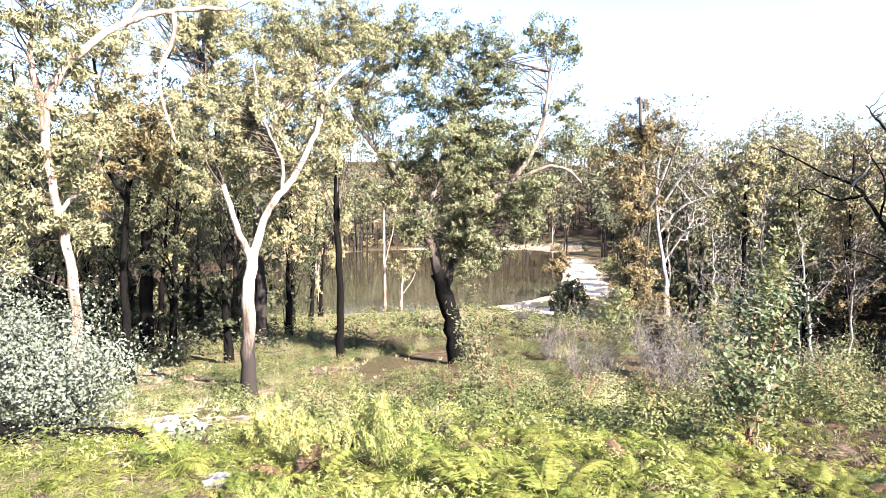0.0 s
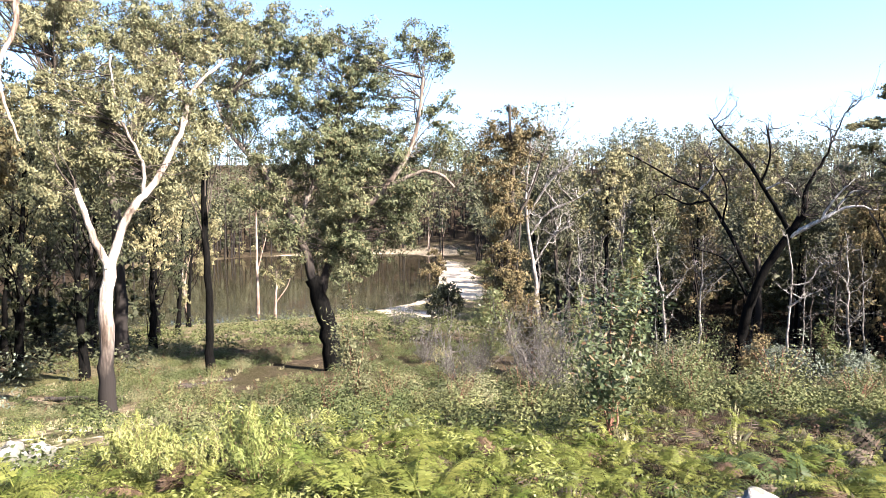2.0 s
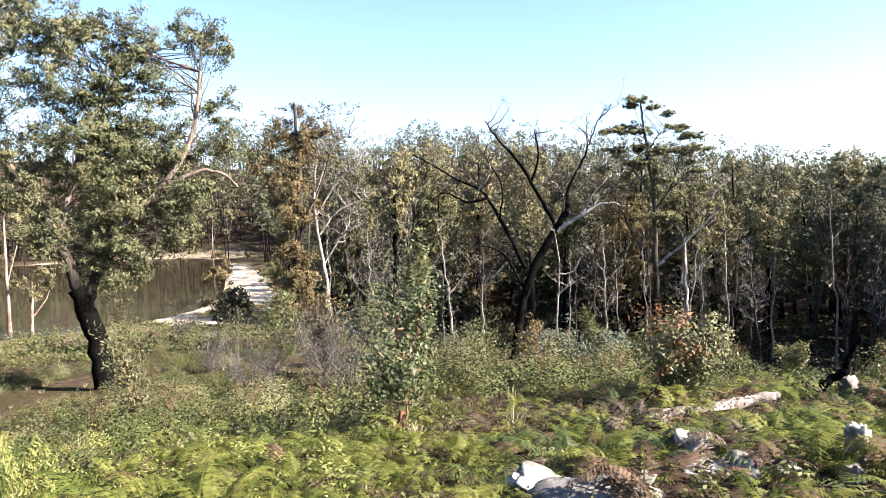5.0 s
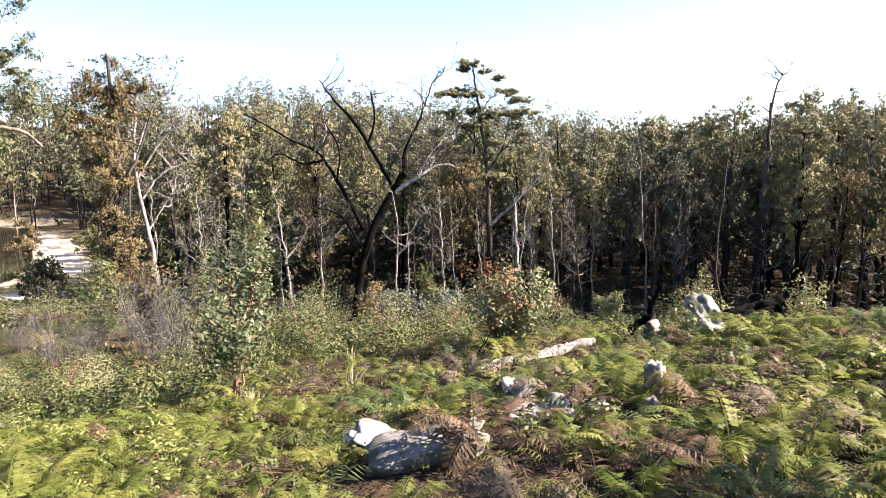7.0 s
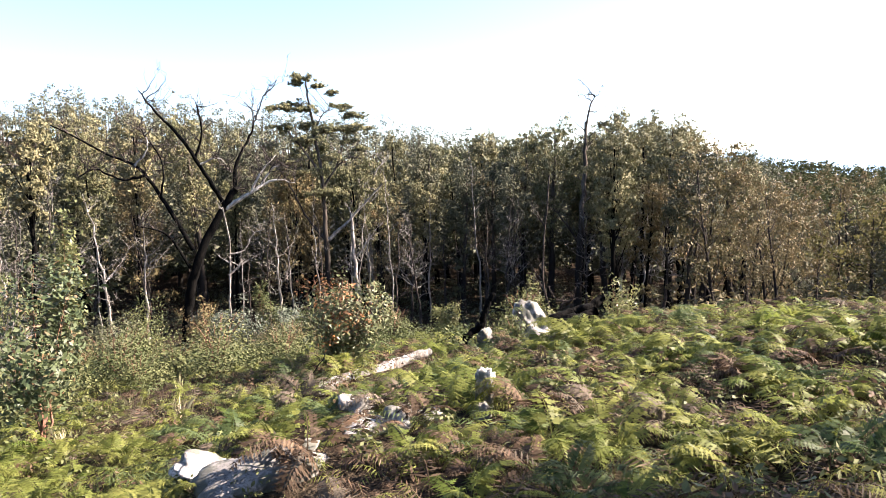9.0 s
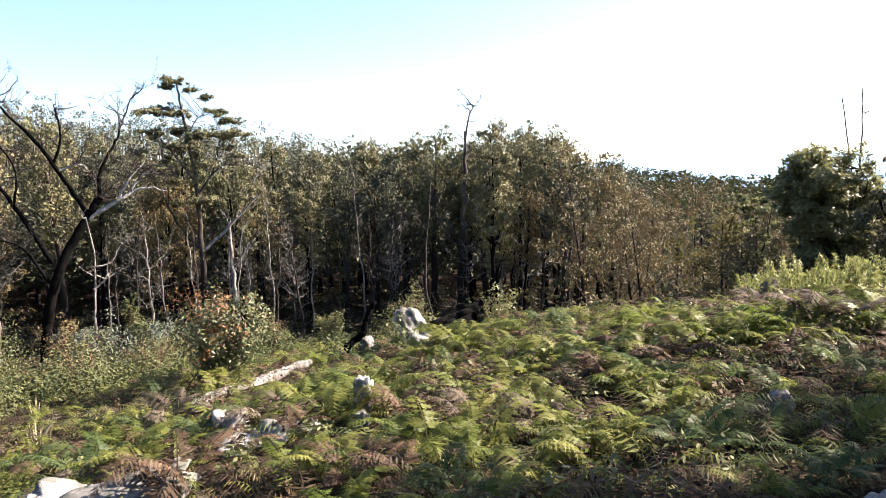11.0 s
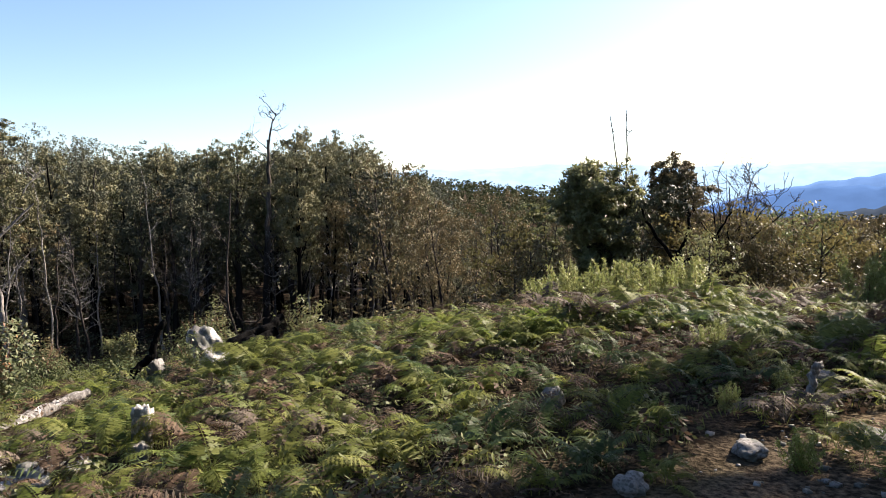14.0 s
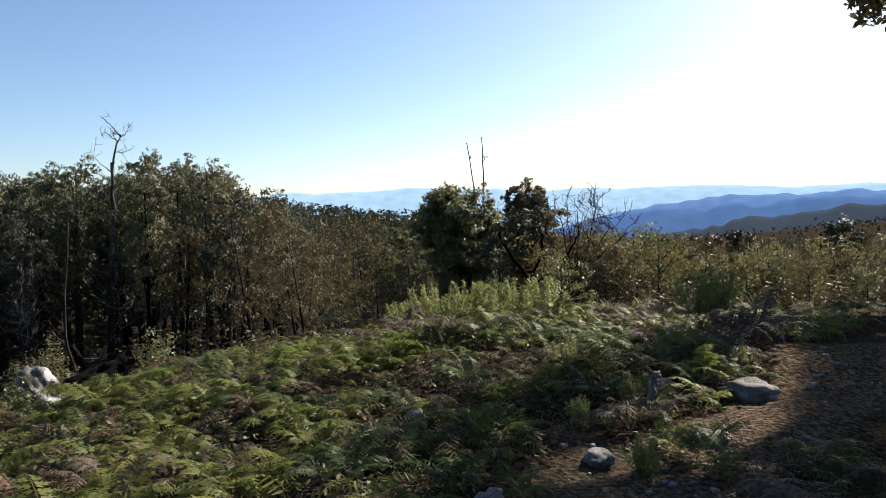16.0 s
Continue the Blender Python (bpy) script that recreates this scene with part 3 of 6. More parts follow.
def mound(rng, wide, tall, n, lobes):
    """Leaf places on the upper skins of a few overlapping domes, and the way each faces."""
    cents, outs = [], []
    for i in range(lobes):
        a, d = i * 2.4 + rng.uniform(0, 1), wide * 0.3 * (i / lobes) ** 0.5
        rad = wide * rng.uniform(0.2, 0.3)
        up = tall * rng.uniform(0.6, 1.0) * (1 - 0.5 * (d / wide)) * 0.62
        k = n // lobes
        q = rng.normal(0, 1, (k, 3))
        q[:, 2] = np.abs(q[:, 2]) * 1.1 - 0.35
        q /= np.linalg.norm(q, axis=1)[:, None]
        bump = 1 + 0.22 * np.sin(q[:, 0] * 7 + i) * np.sin(q[:, 1] * 6 + 2 * i) * np.sin(q[:, 2] * 6 + a)
        c = np.array([d * np.cos(a), d * np.sin(a), up * 0.5]) + q * np.array([rad, rad, up]) * (bump * rng.uniform(0.78, 1.06, k))[:, None]
        c[:, 2] = np.maximum(c[:, 2], 0.02)
        cents.append(c)
        outs.append(q)
    return np.concatenate(cents), np.concatenate(outs)


def low_clump(seed, n, rad, tall, leaf, lw, lobes=3):
    q = np.random.default_rng(seed)
    c, o = mound(q, rad * 2.3, tall * 1.15, n, lobes)
    return leaf_cards(q, c, leaf, lw, -0.3, out=o, loose=0.45)


def heath_shape(seed, tall, wide, stems, leaves, leaf, leaf_w, lobes=6):
    """A low rounded bush: stems within, fine leaves on its lobes."""
    rng = np.random.default_rng(seed)
    wood = Geo()
    for i in range(stems):
        a, out = rng.uniform(0, 6.28), wide * 0.32 * rng.uniform(0.2, 1)
        tube(wood, bent([[0, 0, -0.1], [out * 0.4 * np.cos(a), out * 0.4 * np.sin(a), tall * 0.4], [out * np.cos(a), out * np.sin(a), tall * 0.75]], 3, rng, 0.01), 0.011, 0.003, 3, rng)
    c, o = mound(rng, wide, tall, leaves, lobes)
    return wood, leaf_cards(rng, c, leaf, leaf_w, -0.2, out=o, loose=0.45)


def plume_shape(seed, tall, wide, spikes, leaves):
    """A feathery bush of upright tapering sprays."""
    rng = np.random.default_rng(seed)
    wood, cents, outs = Geo(), [], []
    for i in range(spikes):
        a, d = rng.uniform(0, 6.28), wide * 0.5 * rng.uniform(0, 1) ** 0.6
        h = tall * rng.uniform(0.55, 1.0)
        tip = np.array([d * np.cos(a) * 1.25, d * np.sin(a) * 1.25, h])
        pts = bent([[d * 0.3 * np.cos(a), d * 0.3 * np.sin(a), -0.05], [d * 0.9 * np.cos(a), d * 0.9 * np.sin(a), h * 0.5], tip], 4, rng, 0.008)
        tube(wood, pts, 0.006, 0.002, 3, rng)
        n = leaves // spikes
        q = rng.uniform(0.15, 1.0, n) * (len(pts) - 1.01)
        k = q.astype(int)
        base = pts[k] + (pts[k + 1] - pts[k]) * (q - k)[:, None]
        side = rng.normal(0, 1, (n, 3)) * (0.055 * (1.15 - q / len(pts)))[:, None]
        cents.append(base + side)
        outs.append(outward(base + side, base))
    c = np.concatenate(cents)
    c[:, 2] = np.maximum(c[:, 2], 0.02)
    return wood, leaf_cards(rng, c, 0.06, 0.013, -0.8, out=np.concatenate(outs), loose=0.5)


def grow_tree(name, shape, bark, leaf, label, category="tree", group=""):
    trunk, twigs, (v, f) = shape
    ob = thing(name, 0, 0, 0, 0, label, category, group)
    part("trunk", trunk.mesh("trunk", bark, True), ob)
    part("branchwork", twigs.mesh("branchwork", bark, True), ob, kind="stuff")
    part("crown", mesh_from("crown", v, f, leaf), ob)
    return ob


def grow_shrub(name, shape, bark, leaf, label, category="shrub", group=""):
    wood, (v, f) = shape
    ob = thing(name, 0, 0, 0, 0, label, category, group)
    part("stemwork", wood.mesh("stemwork", bark, True), ob, kind="stuff")
    part("foliage", mesh_from("foliage", v, f, leaf), ob)
    return ob


def dead_shape(seed, tall, r, limbs, spread, twigs=4):
    """A leafless tree: bare forking limbs."""
    rng = np.random.default_rng(seed)
    trunk, branches = Geo(), Geo()
    d = rng.normal(0, 0.06 * tall, 2)
    spine = bent([[0, 0, -0.3], [d[0] * 0.4, d[1] * 0.4, tall * 0.5], [d[0], d[1], tall]], 7, rng, 0.02 * tall ** 0.5)
    tube(trunk, spine, r, r * 0.12, 7, rng, 0.4)
    for i in range(limbs):
        t = rng.uniform(0.35, 0.97)
        bare_limb(branches, rng, spine[int(t * (len(spine) - 1))], rng.uniform(0, 6.28), spread * rng.uniform(0.4, 1) * (1.2 - t), rng.uniform(0.3, 1.2), r * 0.4 * (1.2 - t), twigs)
    return trunk, branches


def bare_limb(g, rng, root, a, reach, climb, r, twigs):
    tip = root + np.array([reach * np.cos(a), reach * np.sin(a), reach * climb])
    mid = (root + tip) / 2 + rng.normal(0, 0.12 * reach, 3)
    pts = bent([root, mid, tip], 5, rng, 0.025 * reach)
    tube(g, pts, max(r, 0.012), 0.006, 5, rng)
    for k in range(twigs):
        q = pts[rng.integers(2, len(pts))]
        e = q + rng.normal(0, 0.3 * reach, 3) + np.array([0, 0, 0.22 * reach])
        tube(g, bent([q, (q + e) / 2 + rng.normal(0, 0.06 * reach, 3), e], 3, rng, 0.02 * reach), max(r * 0.4, 0.009), 0.006, 3, rng)
        for j in range(2):
            w = (q + e) / 2 + (e - q) * rng.uniform(-0.1, 0.4)
            e2 = w + rng.normal(0, 0.16 * reach, 3) + np.array([0, 0, 0.1 * reach])
            tube(g, np.array([w, (w + e2) / 2 + rng.normal(0, 0.02 * reach, 3), e2]), max(r * 0.25, 0.006), 0.005, 3, rng)


def hero_tree(name, az, r, stems, crowns, bark, leaf, label, per=160, leaf_l=0.16, leaf_w=0.045, seed=1, limb_bark=None, clump_r=0.6, gaps=(), category="tree", sides=10, droop=0.55, flat=0.8):
    """A tree drawn limb by limb. stems: (radius at foot, at tip, points across, away, up); the first is the trunk.
    crowns: (across, away, up, half width, half depth, half height, clumps)."""
    rng = np.random.default_rng(seed)
    x, y = at(az, r)
    ob = thing(name, x, y, ground_z(x, y), -az, label, category)
    nodes = []
    for i, (r0, r1, pts) in enumerate(stems):
        g = Geo()
        line = bent(pts, 6, rng, 0.012 + r0 * 0.06)
        line[0] = pts[0]
        tube(g, line, r0, r1, sides if i == 0 else 7, rng, 0.45 if i == 0 else 0)
        part("trunk" if i == 0 else "limb", g.mesh("limb", bark if i == 0 or not limb_bark else limb_bark, True), ob)
        nodes.append(line[3:])
    nodes = np.concatenate(nodes)
    twig, cents, outs = Geo(), [], []
    for cx, cy, cz, rx, ry, rz, n in crowns:
        pts = clump(rng, (cx, cy, cz), (rx, ry, rz), max(3, int(n * 0.62)), 0.5, 1000)
        for c in pts:
            # gaps: points kept sunlit by leaving out clumps on the way to the sun
            if any(np.linalg.norm(np.cross(np.array(q) - ob.location - ob.matrix_basis.to_3x3() @ Vector(c), SUN_WAY)) < k for *q, k in gaps):
                continue
            dist = np.linalg.norm(nodes - c, axis=1) + np.maximum(nodes[:, 2] - c[2], 0) * 1.5
            root = nodes[rng.choice(np.argsort(dist)[:9])]
            mid = (root + c) / 2 + rng.normal(0, 0.12, 3)
            line = bent([root, mid, c], 4, rng, 0.03)
            tube(twig, line, 0.008 + 0.007 * np.linalg.norm(c - root), 0.006, 4, rng)
            k = clump_r * rng.uniform(0.6, 1.25)
            cents.append(clump(rng, c, k * rng.uniform(0.6, 1.45, 3) * np.array([1, 1, flat]), int(1.5 * per * (k / clump_r) ** 2), 0.5, 40))
            outs.append(outward(cents[-1], c * 0.8 + np.array([cx, cy, cz]) * 0.2))
    if cents:
        part("branchwork", twig.mesh("branchwork", "bark_grey", True), ob, kind="stuff")
        v, f = leaf_cards(rng, np.concatenate(cents), leaf_l, leaf_w, droop, out=np.concatenate(outs))
        part("crown", mesh_from("crown", v, f, leaf), ob)
    return ob


def place(ob, x, y, turn=0.0, size=1.0, sink=0.0, tilt=(0, 0)):
    """A copy of a plant, standing on the ground."""
    return copy_thing(ob, pose(x, y, ground_z(x, y) - sink, tilt[0], tilt[1], turn) @ Matrix.Scale(size, 4))


def first(ob, x, y, turn=0.0, size=1.0):
    """The pattern plant itself, set down in the place."""
    ob.matrix_basis = pose(x, y, ground_z(x, y), 0, 0, turn) @ Matrix.Scale(size, 4)
    return ob


def skyline(az):
    """Elevation in degrees that the tree tops reach, by bearing."""
    return float(np.interp(az, [-40, 0, 12, 22, 30, 38, 43, 48, 53, 58, 63, 68.5, 72.5, 76, 79, 83, 90, 96, 110, 118, 125], [20, 12, 9.6, 7.6, 7.0, 6.4, 5.2, 4.9, 5.4, 5.2, 6.5, 5.8, 5.0, 3.4, 1.0, 0.3, -0.6, -0.6, -2.4, -2.8, -2.6]))


def under_sky(x, y, tall, s, rng):
    """Scale s cut down so that a tree of that height stays under the skyline."""
    r = math.hypot(x, y)
    top = r * math.tan(radians(skyline(math.degrees(math.atan2(x, y))) + (1.0 if x < 4 * y else 0.2) - 3.4 * rng.uniform(0, 1) ** 1.1))
    return max(0.3, min(s, (top - ground_z(x, y)) / tall))


def strew(patterns, spots, rng, lo=0.8, hi=1.25, tall=0.0):
    """Set the patterns at the spots (x, y), each pattern used once itself and then copied."""
    used = set()
    for x, y in spots:
        k = int(rng.integers(len(patterns)))
        s, turn = rng.uniform(lo, hi), rng.uniform(0, 360)
        if tall:
            s = under_sky(x, y, tall, s, rng)
        if k in used:
            place(patterns[k], x, y, turn, s)
        else:
            used.add(k)
            first(patterns[k], x, y, turn, s if tall else 1.0)
    for k, p in enumerate(patterns):
        if k not in used:
            first(p, *spots[k % len(spots)])


def spread_spots(rng, n, az, r, gap, keep=None):
    """About n spots in a sector of the plan, none closer than gap."""
    out, tries = [], 0
    while len(out) < n and tries < n * 40:
        tries += 1
        q = math.sqrt(rng.uniform(r[0] ** 2, r[1] ** 2))
        x, y = at(rng.uniform(*az), q)
        if keep and not keep(x, y):
            continue
        if all((x - a) ** 2 + (y - b) ** 2 > gap * gap for a, b in out):
            out.append((x, y))
    return out


def joined(name, patterns, spots, rng, material, label, category, lo=0.8, hi=1.2, lift=0.0):
    """Uncountable growth: many small plants in one sheet of leaves."""
    g = Geo()
    zs = height(np.array([s[0] for s in spots]), np.array([s[1] for s in spots]))
    for (x, y), z in zip(spots, zs):
        v, f = patterns[int(rng.integers(len(patterns)))]
        a, s = rng.uniform(0, 6.28), rng.uniform(lo, hi)
        c, d = np.cos(a) * s, np.sin(a) * s
        g.add(v @ np.array([[c, d, 0], [-d, c, 0], [0, 0, s]]) + np.array([x, y, z + lift]), f)
    return tagged(new(name, g.mesh(name, material)), label, category, kind="stuff")


def off_lake(x, y):
    u = x - 0.16 * (y - 135)
    return pond(x, y) > 1.15 and not (20 < u < 32 and 60 < y < 172)


# ---- trees that can be told apart on the slope ----
hero_tree("gum_tree", -16.0, 25.6,
          [(0.28, 0.2, [(0, 0, -0.3), (0.05, 0, 2.6), (0.2, 0.1, 5.1)]),
           (0.17, 0.05, [(0.2, 0.1, 4.9), (0.75, 0.2, 6.6), (1.7, 0.4, 7.9), (2.6, 0.6, 9.6), (3.1, 0.7, 11.2), (4.2, 0.9, 12.4)]),
           (0.14, 0.09, [(0.15, 0.0, 5.0), (-0.3, -0.2, 6.2), (-0.7, -0.4, 7.6)]),
           (0.08, 0.03, [(1.3, 0.3, 7.4), (1.3, 0.1, 8.6), (0.6, -0.1, 10.2), (0.4, -0.3, 12.0)]),
           (0.09, 0.03, [(2.5, 0.6, 9.4), (2.9, 0.9, 10.6), (2.6, 1.2, 12.6)])],
          [(-0.1, 0.7, 10.2, 2.1, 1.5, 2.1, 66), (0.8, 1.2, 8.8, 1.7, 1.0, 1.6, 36), (2.0, 0.8, 11.4, 2.2, 1.4, 1.8, 56), (3.5, 0.9, 9.8, 1.0, 1.0, 1.5, 18), (-1.2, 0.4, 8.0, 0.9, 1.0, 1.2, 16), (-1.8, 0.5, 10.6, 0.9, 1.0, 1.0, 14), (2.2, 1.6, 8.2, 1.0, 0.8, 1.2, 14)],
          "bark_white", "gum_pale", "forked white-barked gum tree with a charred foot and leafy crown", seed=11, per=210, leaf_l=0.15, leaf_w=0.047, clump_r=0.52)
hero_tree("gum_tree", 1.2, 32.5,
          [(0.46, 0.36, [(0, 0, -0.4), (-0.3, 0, 2.0), (-0.9, 0, 4.3)]),
           (0.24, 0.06, [(-0.85, 0, 4.0), (-1.7, 0, 6.8), (-2.9, 0.2, 9.0), (-4.4, 0.4, 10.8), (-5.2, 0.5, 12.5)]),
           (0.24, 0.07, [(-0.7, 0, 3.4), (-0.1, 0, 5.0), (0.9, -0.2, 6.8), (2.6, -0.4, 8.6), (3.8, -0.5, 10.6), (4.3, -0.5, 13.5)]),
           (0.14, 0.04, [(-1.5, 0, 6.4), (-1.0, 0.5, 8.4), (0.2, 0.8, 11.0), (0.6, 1.0, 14.0)]),
           (0.1, 0.05, [(2.4, -0.4, 8.4), (4.0, -0.8, 9.1), (5.0, -1.0, 9.0), (5.6, -1.0, 8.4)])],
          [(0.8, 0.3, 10.4, 3.0, 2.0, 4.4, 110), (0.2, 0.6, 10.4, 2.6, 2.0, 2.6, 90), (1.0, 0.2, 7.4, 2.2, 1.6, 2.2, 84), (0.9, -0.6, 5.2, 1.5, 1.0, 1.2, 34), (-0.5, 0.5, 5.8, 1.0, 1.0, 1.2, 16), (-1.9, -0.4, 6.8, 1.1, 0.8, 1.4, 22), (-3.2, 0, 8.4, 1.0, 0.9, 1.0, 12), (3.0, 0, 8.8, 1.9, 1.6, 2.0, 48), (-2.4, 0.4, 9.4, 1.6, 1.4, 2.0, 32), (1.8, 0, 13.4, 2.0, 1.8, 1.8, 52), (-1.4, 0, 13.6, 2.2, 2.0, 2.0, 52), (4.1, 0, 14.8, 0.6, 0.7, 1.4, 15), (5.2, 0, 15.0, 0.5, 0.6, 1.5, 15), (4.8, 0, 12.0, 0.9, 0.8, 0.8, 11), (5.4, 0, 10.2, 1.2, 1.0, 1.3, 22), (0.4, 0, 15.3, 1.6, 1.5, 0.9, 22), (3.2, -0.3, 6.6, 1.1, 1.0, 1.3, 22), (-4.4, 0.3, 12.4, 1.6, 1.4, 1.8, 28), (-3.2, 0.3, 14.8, 1.8, 1.6, 1.3, 28)],
          "bark_dark", "gum_pale", "leaning gum tree with black burnt trunk and wide drooping crown", seed=12, per=190, leaf_l=0.17, leaf_w=0.055, limb_bark="bark_singed", clump_r=0.56)
hero_tree("gum_tree", -15.0, 42,
          [(0.38, 0.2, [(0, 0, -0.4), (0, 0, 7), (-0.6, 0, 13)]), (0.18, 0.06, [(-0.3, 0, 10), (1.2, 0, 14), (3.2, 0.2, 18)]), (0.18, 0.05, [(-0.5, 0, 12), (-2.6, 0, 15.5), (-4.0, 0, 19)])],
          [(-1.4, 0, 18.2, 3.6, 2.6, 3.0, 64), (3.0, 0, 18.6, 3.6, 2.6, 3.4, 76), (5.8, 0, 17.2, 2.4, 2.2, 2.8, 46), (8.0, 0, 19.0, 2.0, 2.0, 2.2, 24), (4.6, 0, 13.0, 2.2, 2.0, 1.8, 14), (-0.4, 0, 15.0, 2.4, 2, 1.4, 12), (0, 0, 11, 2, 1.8, 1.6, 10)],
          "bark_grey", "gum_pale", "tall gum tree with a broad pale-limbed crown", seed=13, per=380, clump_r=0.95, leaf_l=0.2, leaf_w=0.065)
hero_tree("burnt_tree", -8.6, 34.3,
          [(0.2, 0.12, [(0, 0, -0.4), (0.03, 0, 4), (-0.1, 0, 8), (0.1, 0, 12.5)])],
          [(-0.6, 0, 11.6, 1.6, 1.5, 1.6, 16), (0.8, 0, 13.0, 1.3, 1.3, 1.3, 10)],
          "bark_dark", "gum", "straight black burnt trunk with a small crown", seed=14, per=140)
hero_tree("gum_tree", -31.0, 21,
          [(0.15, 0.1, [(1.1, 0, -0.4), (0.95, 0, 3.6), (0.6, 0, 5.7), (0.33, 0, 8.3)]),
           (0.09, 0.04, [(0.33, 0, 8.2), (0.2, 0.1, 9.6), (0.7, 0.2, 11.4)]),
           (0.13, 0.06, [(0.4, 0, 7.4), (0.9, -0.2, 9.0), (2.5, -0.3, 10.4), (3.8, -0.3, 10.9), (5.1, -0.4, 11.1)]),
           (0.08, 0.03, [(3.7, -0.3, 10.8), (3.6, -0.4, 10.0), (3.25, -0.4, 9.1), (3.3, -0.4, 8.3), (3.6, -0.5, 7.2)]),
           (0.1, 0.05, [(2.4, -0.3, 10.3), (2.9, -0.2, 11.3), (2.8, 0, 12.6), (3.3, 0, 14.0)]),
           (0.07, 0.03, [(0.7, 0, 5.2), (1.5, 0.2, 6.2), (1.9, 0.3, 7.4)])],
          [(0.6, 0, 10.2, 1.4, 1.2, 1.4, 40), (0.2, 0, 7.2, 1.6, 1.3, 1.7, 44), (1.6, 0.3, 7.6, 1.0, 1.0, 1.3, 20), (2.3, 0.5, 12.2, 1.5, 1.3, 1.2, 28), (-0.3, 0, 4.8, 1.2, 1.2, 1.2, 18), (-1.0, 0, 11.8, 1.4, 1.2, 1.4, 26), (1.4, 0.3, 5.4, 0.8, 0.8, 1.0, 10)],
          "bark_pale", "gum_pale", "slender pale gum tree with pinkish limbs and a ragged crown", limb_bark="bark_pale", seed=15, per=210, leaf_l=0.14, leaf_w=0.045, clump_r=0.5)
hero_tree("gum_tree", -24.6, 31,
          [(0.2, 0.1, [(0, 0, -0.4), (-0.2, 0, 4.5), (0.1, 0, 8.4)]), (0.09, 0.04, [(0.1, 0, 8.2), (0.8, 0, 9.6), (1.2, 0, 11.4)]), (0.09, 0.04, [(0.0, 0, 7.6), (-0.9, 0, 9.4), (-1.2, 0, 11.6)])],
          [(0.1, 0, 10.8, 1.7, 1.4, 2.2, 56), (1.2, 0, 9.0, 1.0, 1.0, 1.2, 18), (-1.6, 0, 8.4, 1.0, 1.0, 1.4, 16)],
          "bark_dark", "gum_brown", "dark-trunked gum with a rounded bronze-green crown", seed=18, per=190, leaf_l=0.18, leaf_w=0.06, clump_r=0.56)
hero_tree("gum_tree", -23.6, 40,
          [(0.4, 0.25, [(0, 0, -0.4), (0.2, 0, 5), (0.2, 0, 9)]), (0.2, 0.05, [(0.2, 0, 8.6), (1.6, 0, 11.5), (3.0, 0, 12.6), (3.4, 0, 16)]), (0.22, 0.05, [(0.2, 0, 8), (-1.4, 0, 12), (-2.2, 0, 17)])],
          [(-2.4, 0, 17, 3.0, 2.6, 2.8, 34), (2.6, 0, 17.6, 2.6, 2.4, 2.4, 26), (1.8, 0, 12.2, 2.2, 2, 1.4, 14), (0, 0, 20, 3, 2.5, 2, 22)],
          "bark_dark", "gum_pale", "tall dark-trunked gum tree behind the slope", seed=16, per=380, clump_r=1.0, leaf_l=0.2, leaf_w=0.065)
hero_tree("gum_tree", 15.4, 41.5,
          [(0.3, 0.08, [(0, 0, -0.4), (0.1, 0, 5), (0.5, 0, 10), (0.3, 0, 14.6)]), (0.12, 0.03, [(0.3, 0, 7.4), (1.5, -0.3, 9.4), (2.4, -0.5, 12.0)])],
          [(0.1, 0, 3.6, 1.2, 1.1, 3.4, 60), (0.2, 0, 8.6, 1.3, 1.2, 2.6, 50), (0.4, 0, 12.6, 1.9, 1.6, 2.1, 56), (-0.6, 0, 10.8, 1.4, 1.2, 1.5, 20)],
          "bark_grey", "gum_brown", "fire-scorched gum sprouting bronze-olive leaves all along its trunk", seed=17, per=190, leaf_l=0.19, leaf_w=0.066)


def bare_tree(name, az, r, stems, bark, label, twigs, seed, reach=1.2, thin=0.045, bleached=(), grown=1.0):
    """A leafless tree drawn limb by limb, with random bare twigs on its limbs."""
    rng = np.random.default_rng(seed)
    x, y = at(az, r)
    ob = thing(name, x, y, ground_z(x, y), -az, label, "dead tree")
    br = Geo()
    for i, (r0, r1, pts) in enumerate(list(stems) + list(bleached)):
        g = Geo()
        pts = [tuple(v * grown for v in p) for p in pts]
        line = bent(pts, 6, rng, 0.012 + r0 * 0.08)
        line[0] = pts[0]
        tube(g, line, r0, r1, 9 if i == 0 else 6, rng, 0.4 if i == 0 else 0)
        part("trunk" if i == 0 else "limb", g.mesh("limb", bark if i < len(stems) else "bleached", True), ob, "" if i < len(stems) else "bleached white limb")
        for k in range(twigs):
            q = line[rng.integers(len(line) // (3 if i else 2), len(line))]
            bare_limb(br, rng, q, rng.uniform(0, 6.28), reach * rng.uniform(0.5, 1.2), rng.uniform(0.1, 1.4), min(max(r1, thin), 0.05) if thin > 0.03 else thin, 4)
    part("twigwork", br.mesh("twigwork", "dead_dark" if bark == "bark_dark" else bark, True), ob, kind="stuff")
    return ob


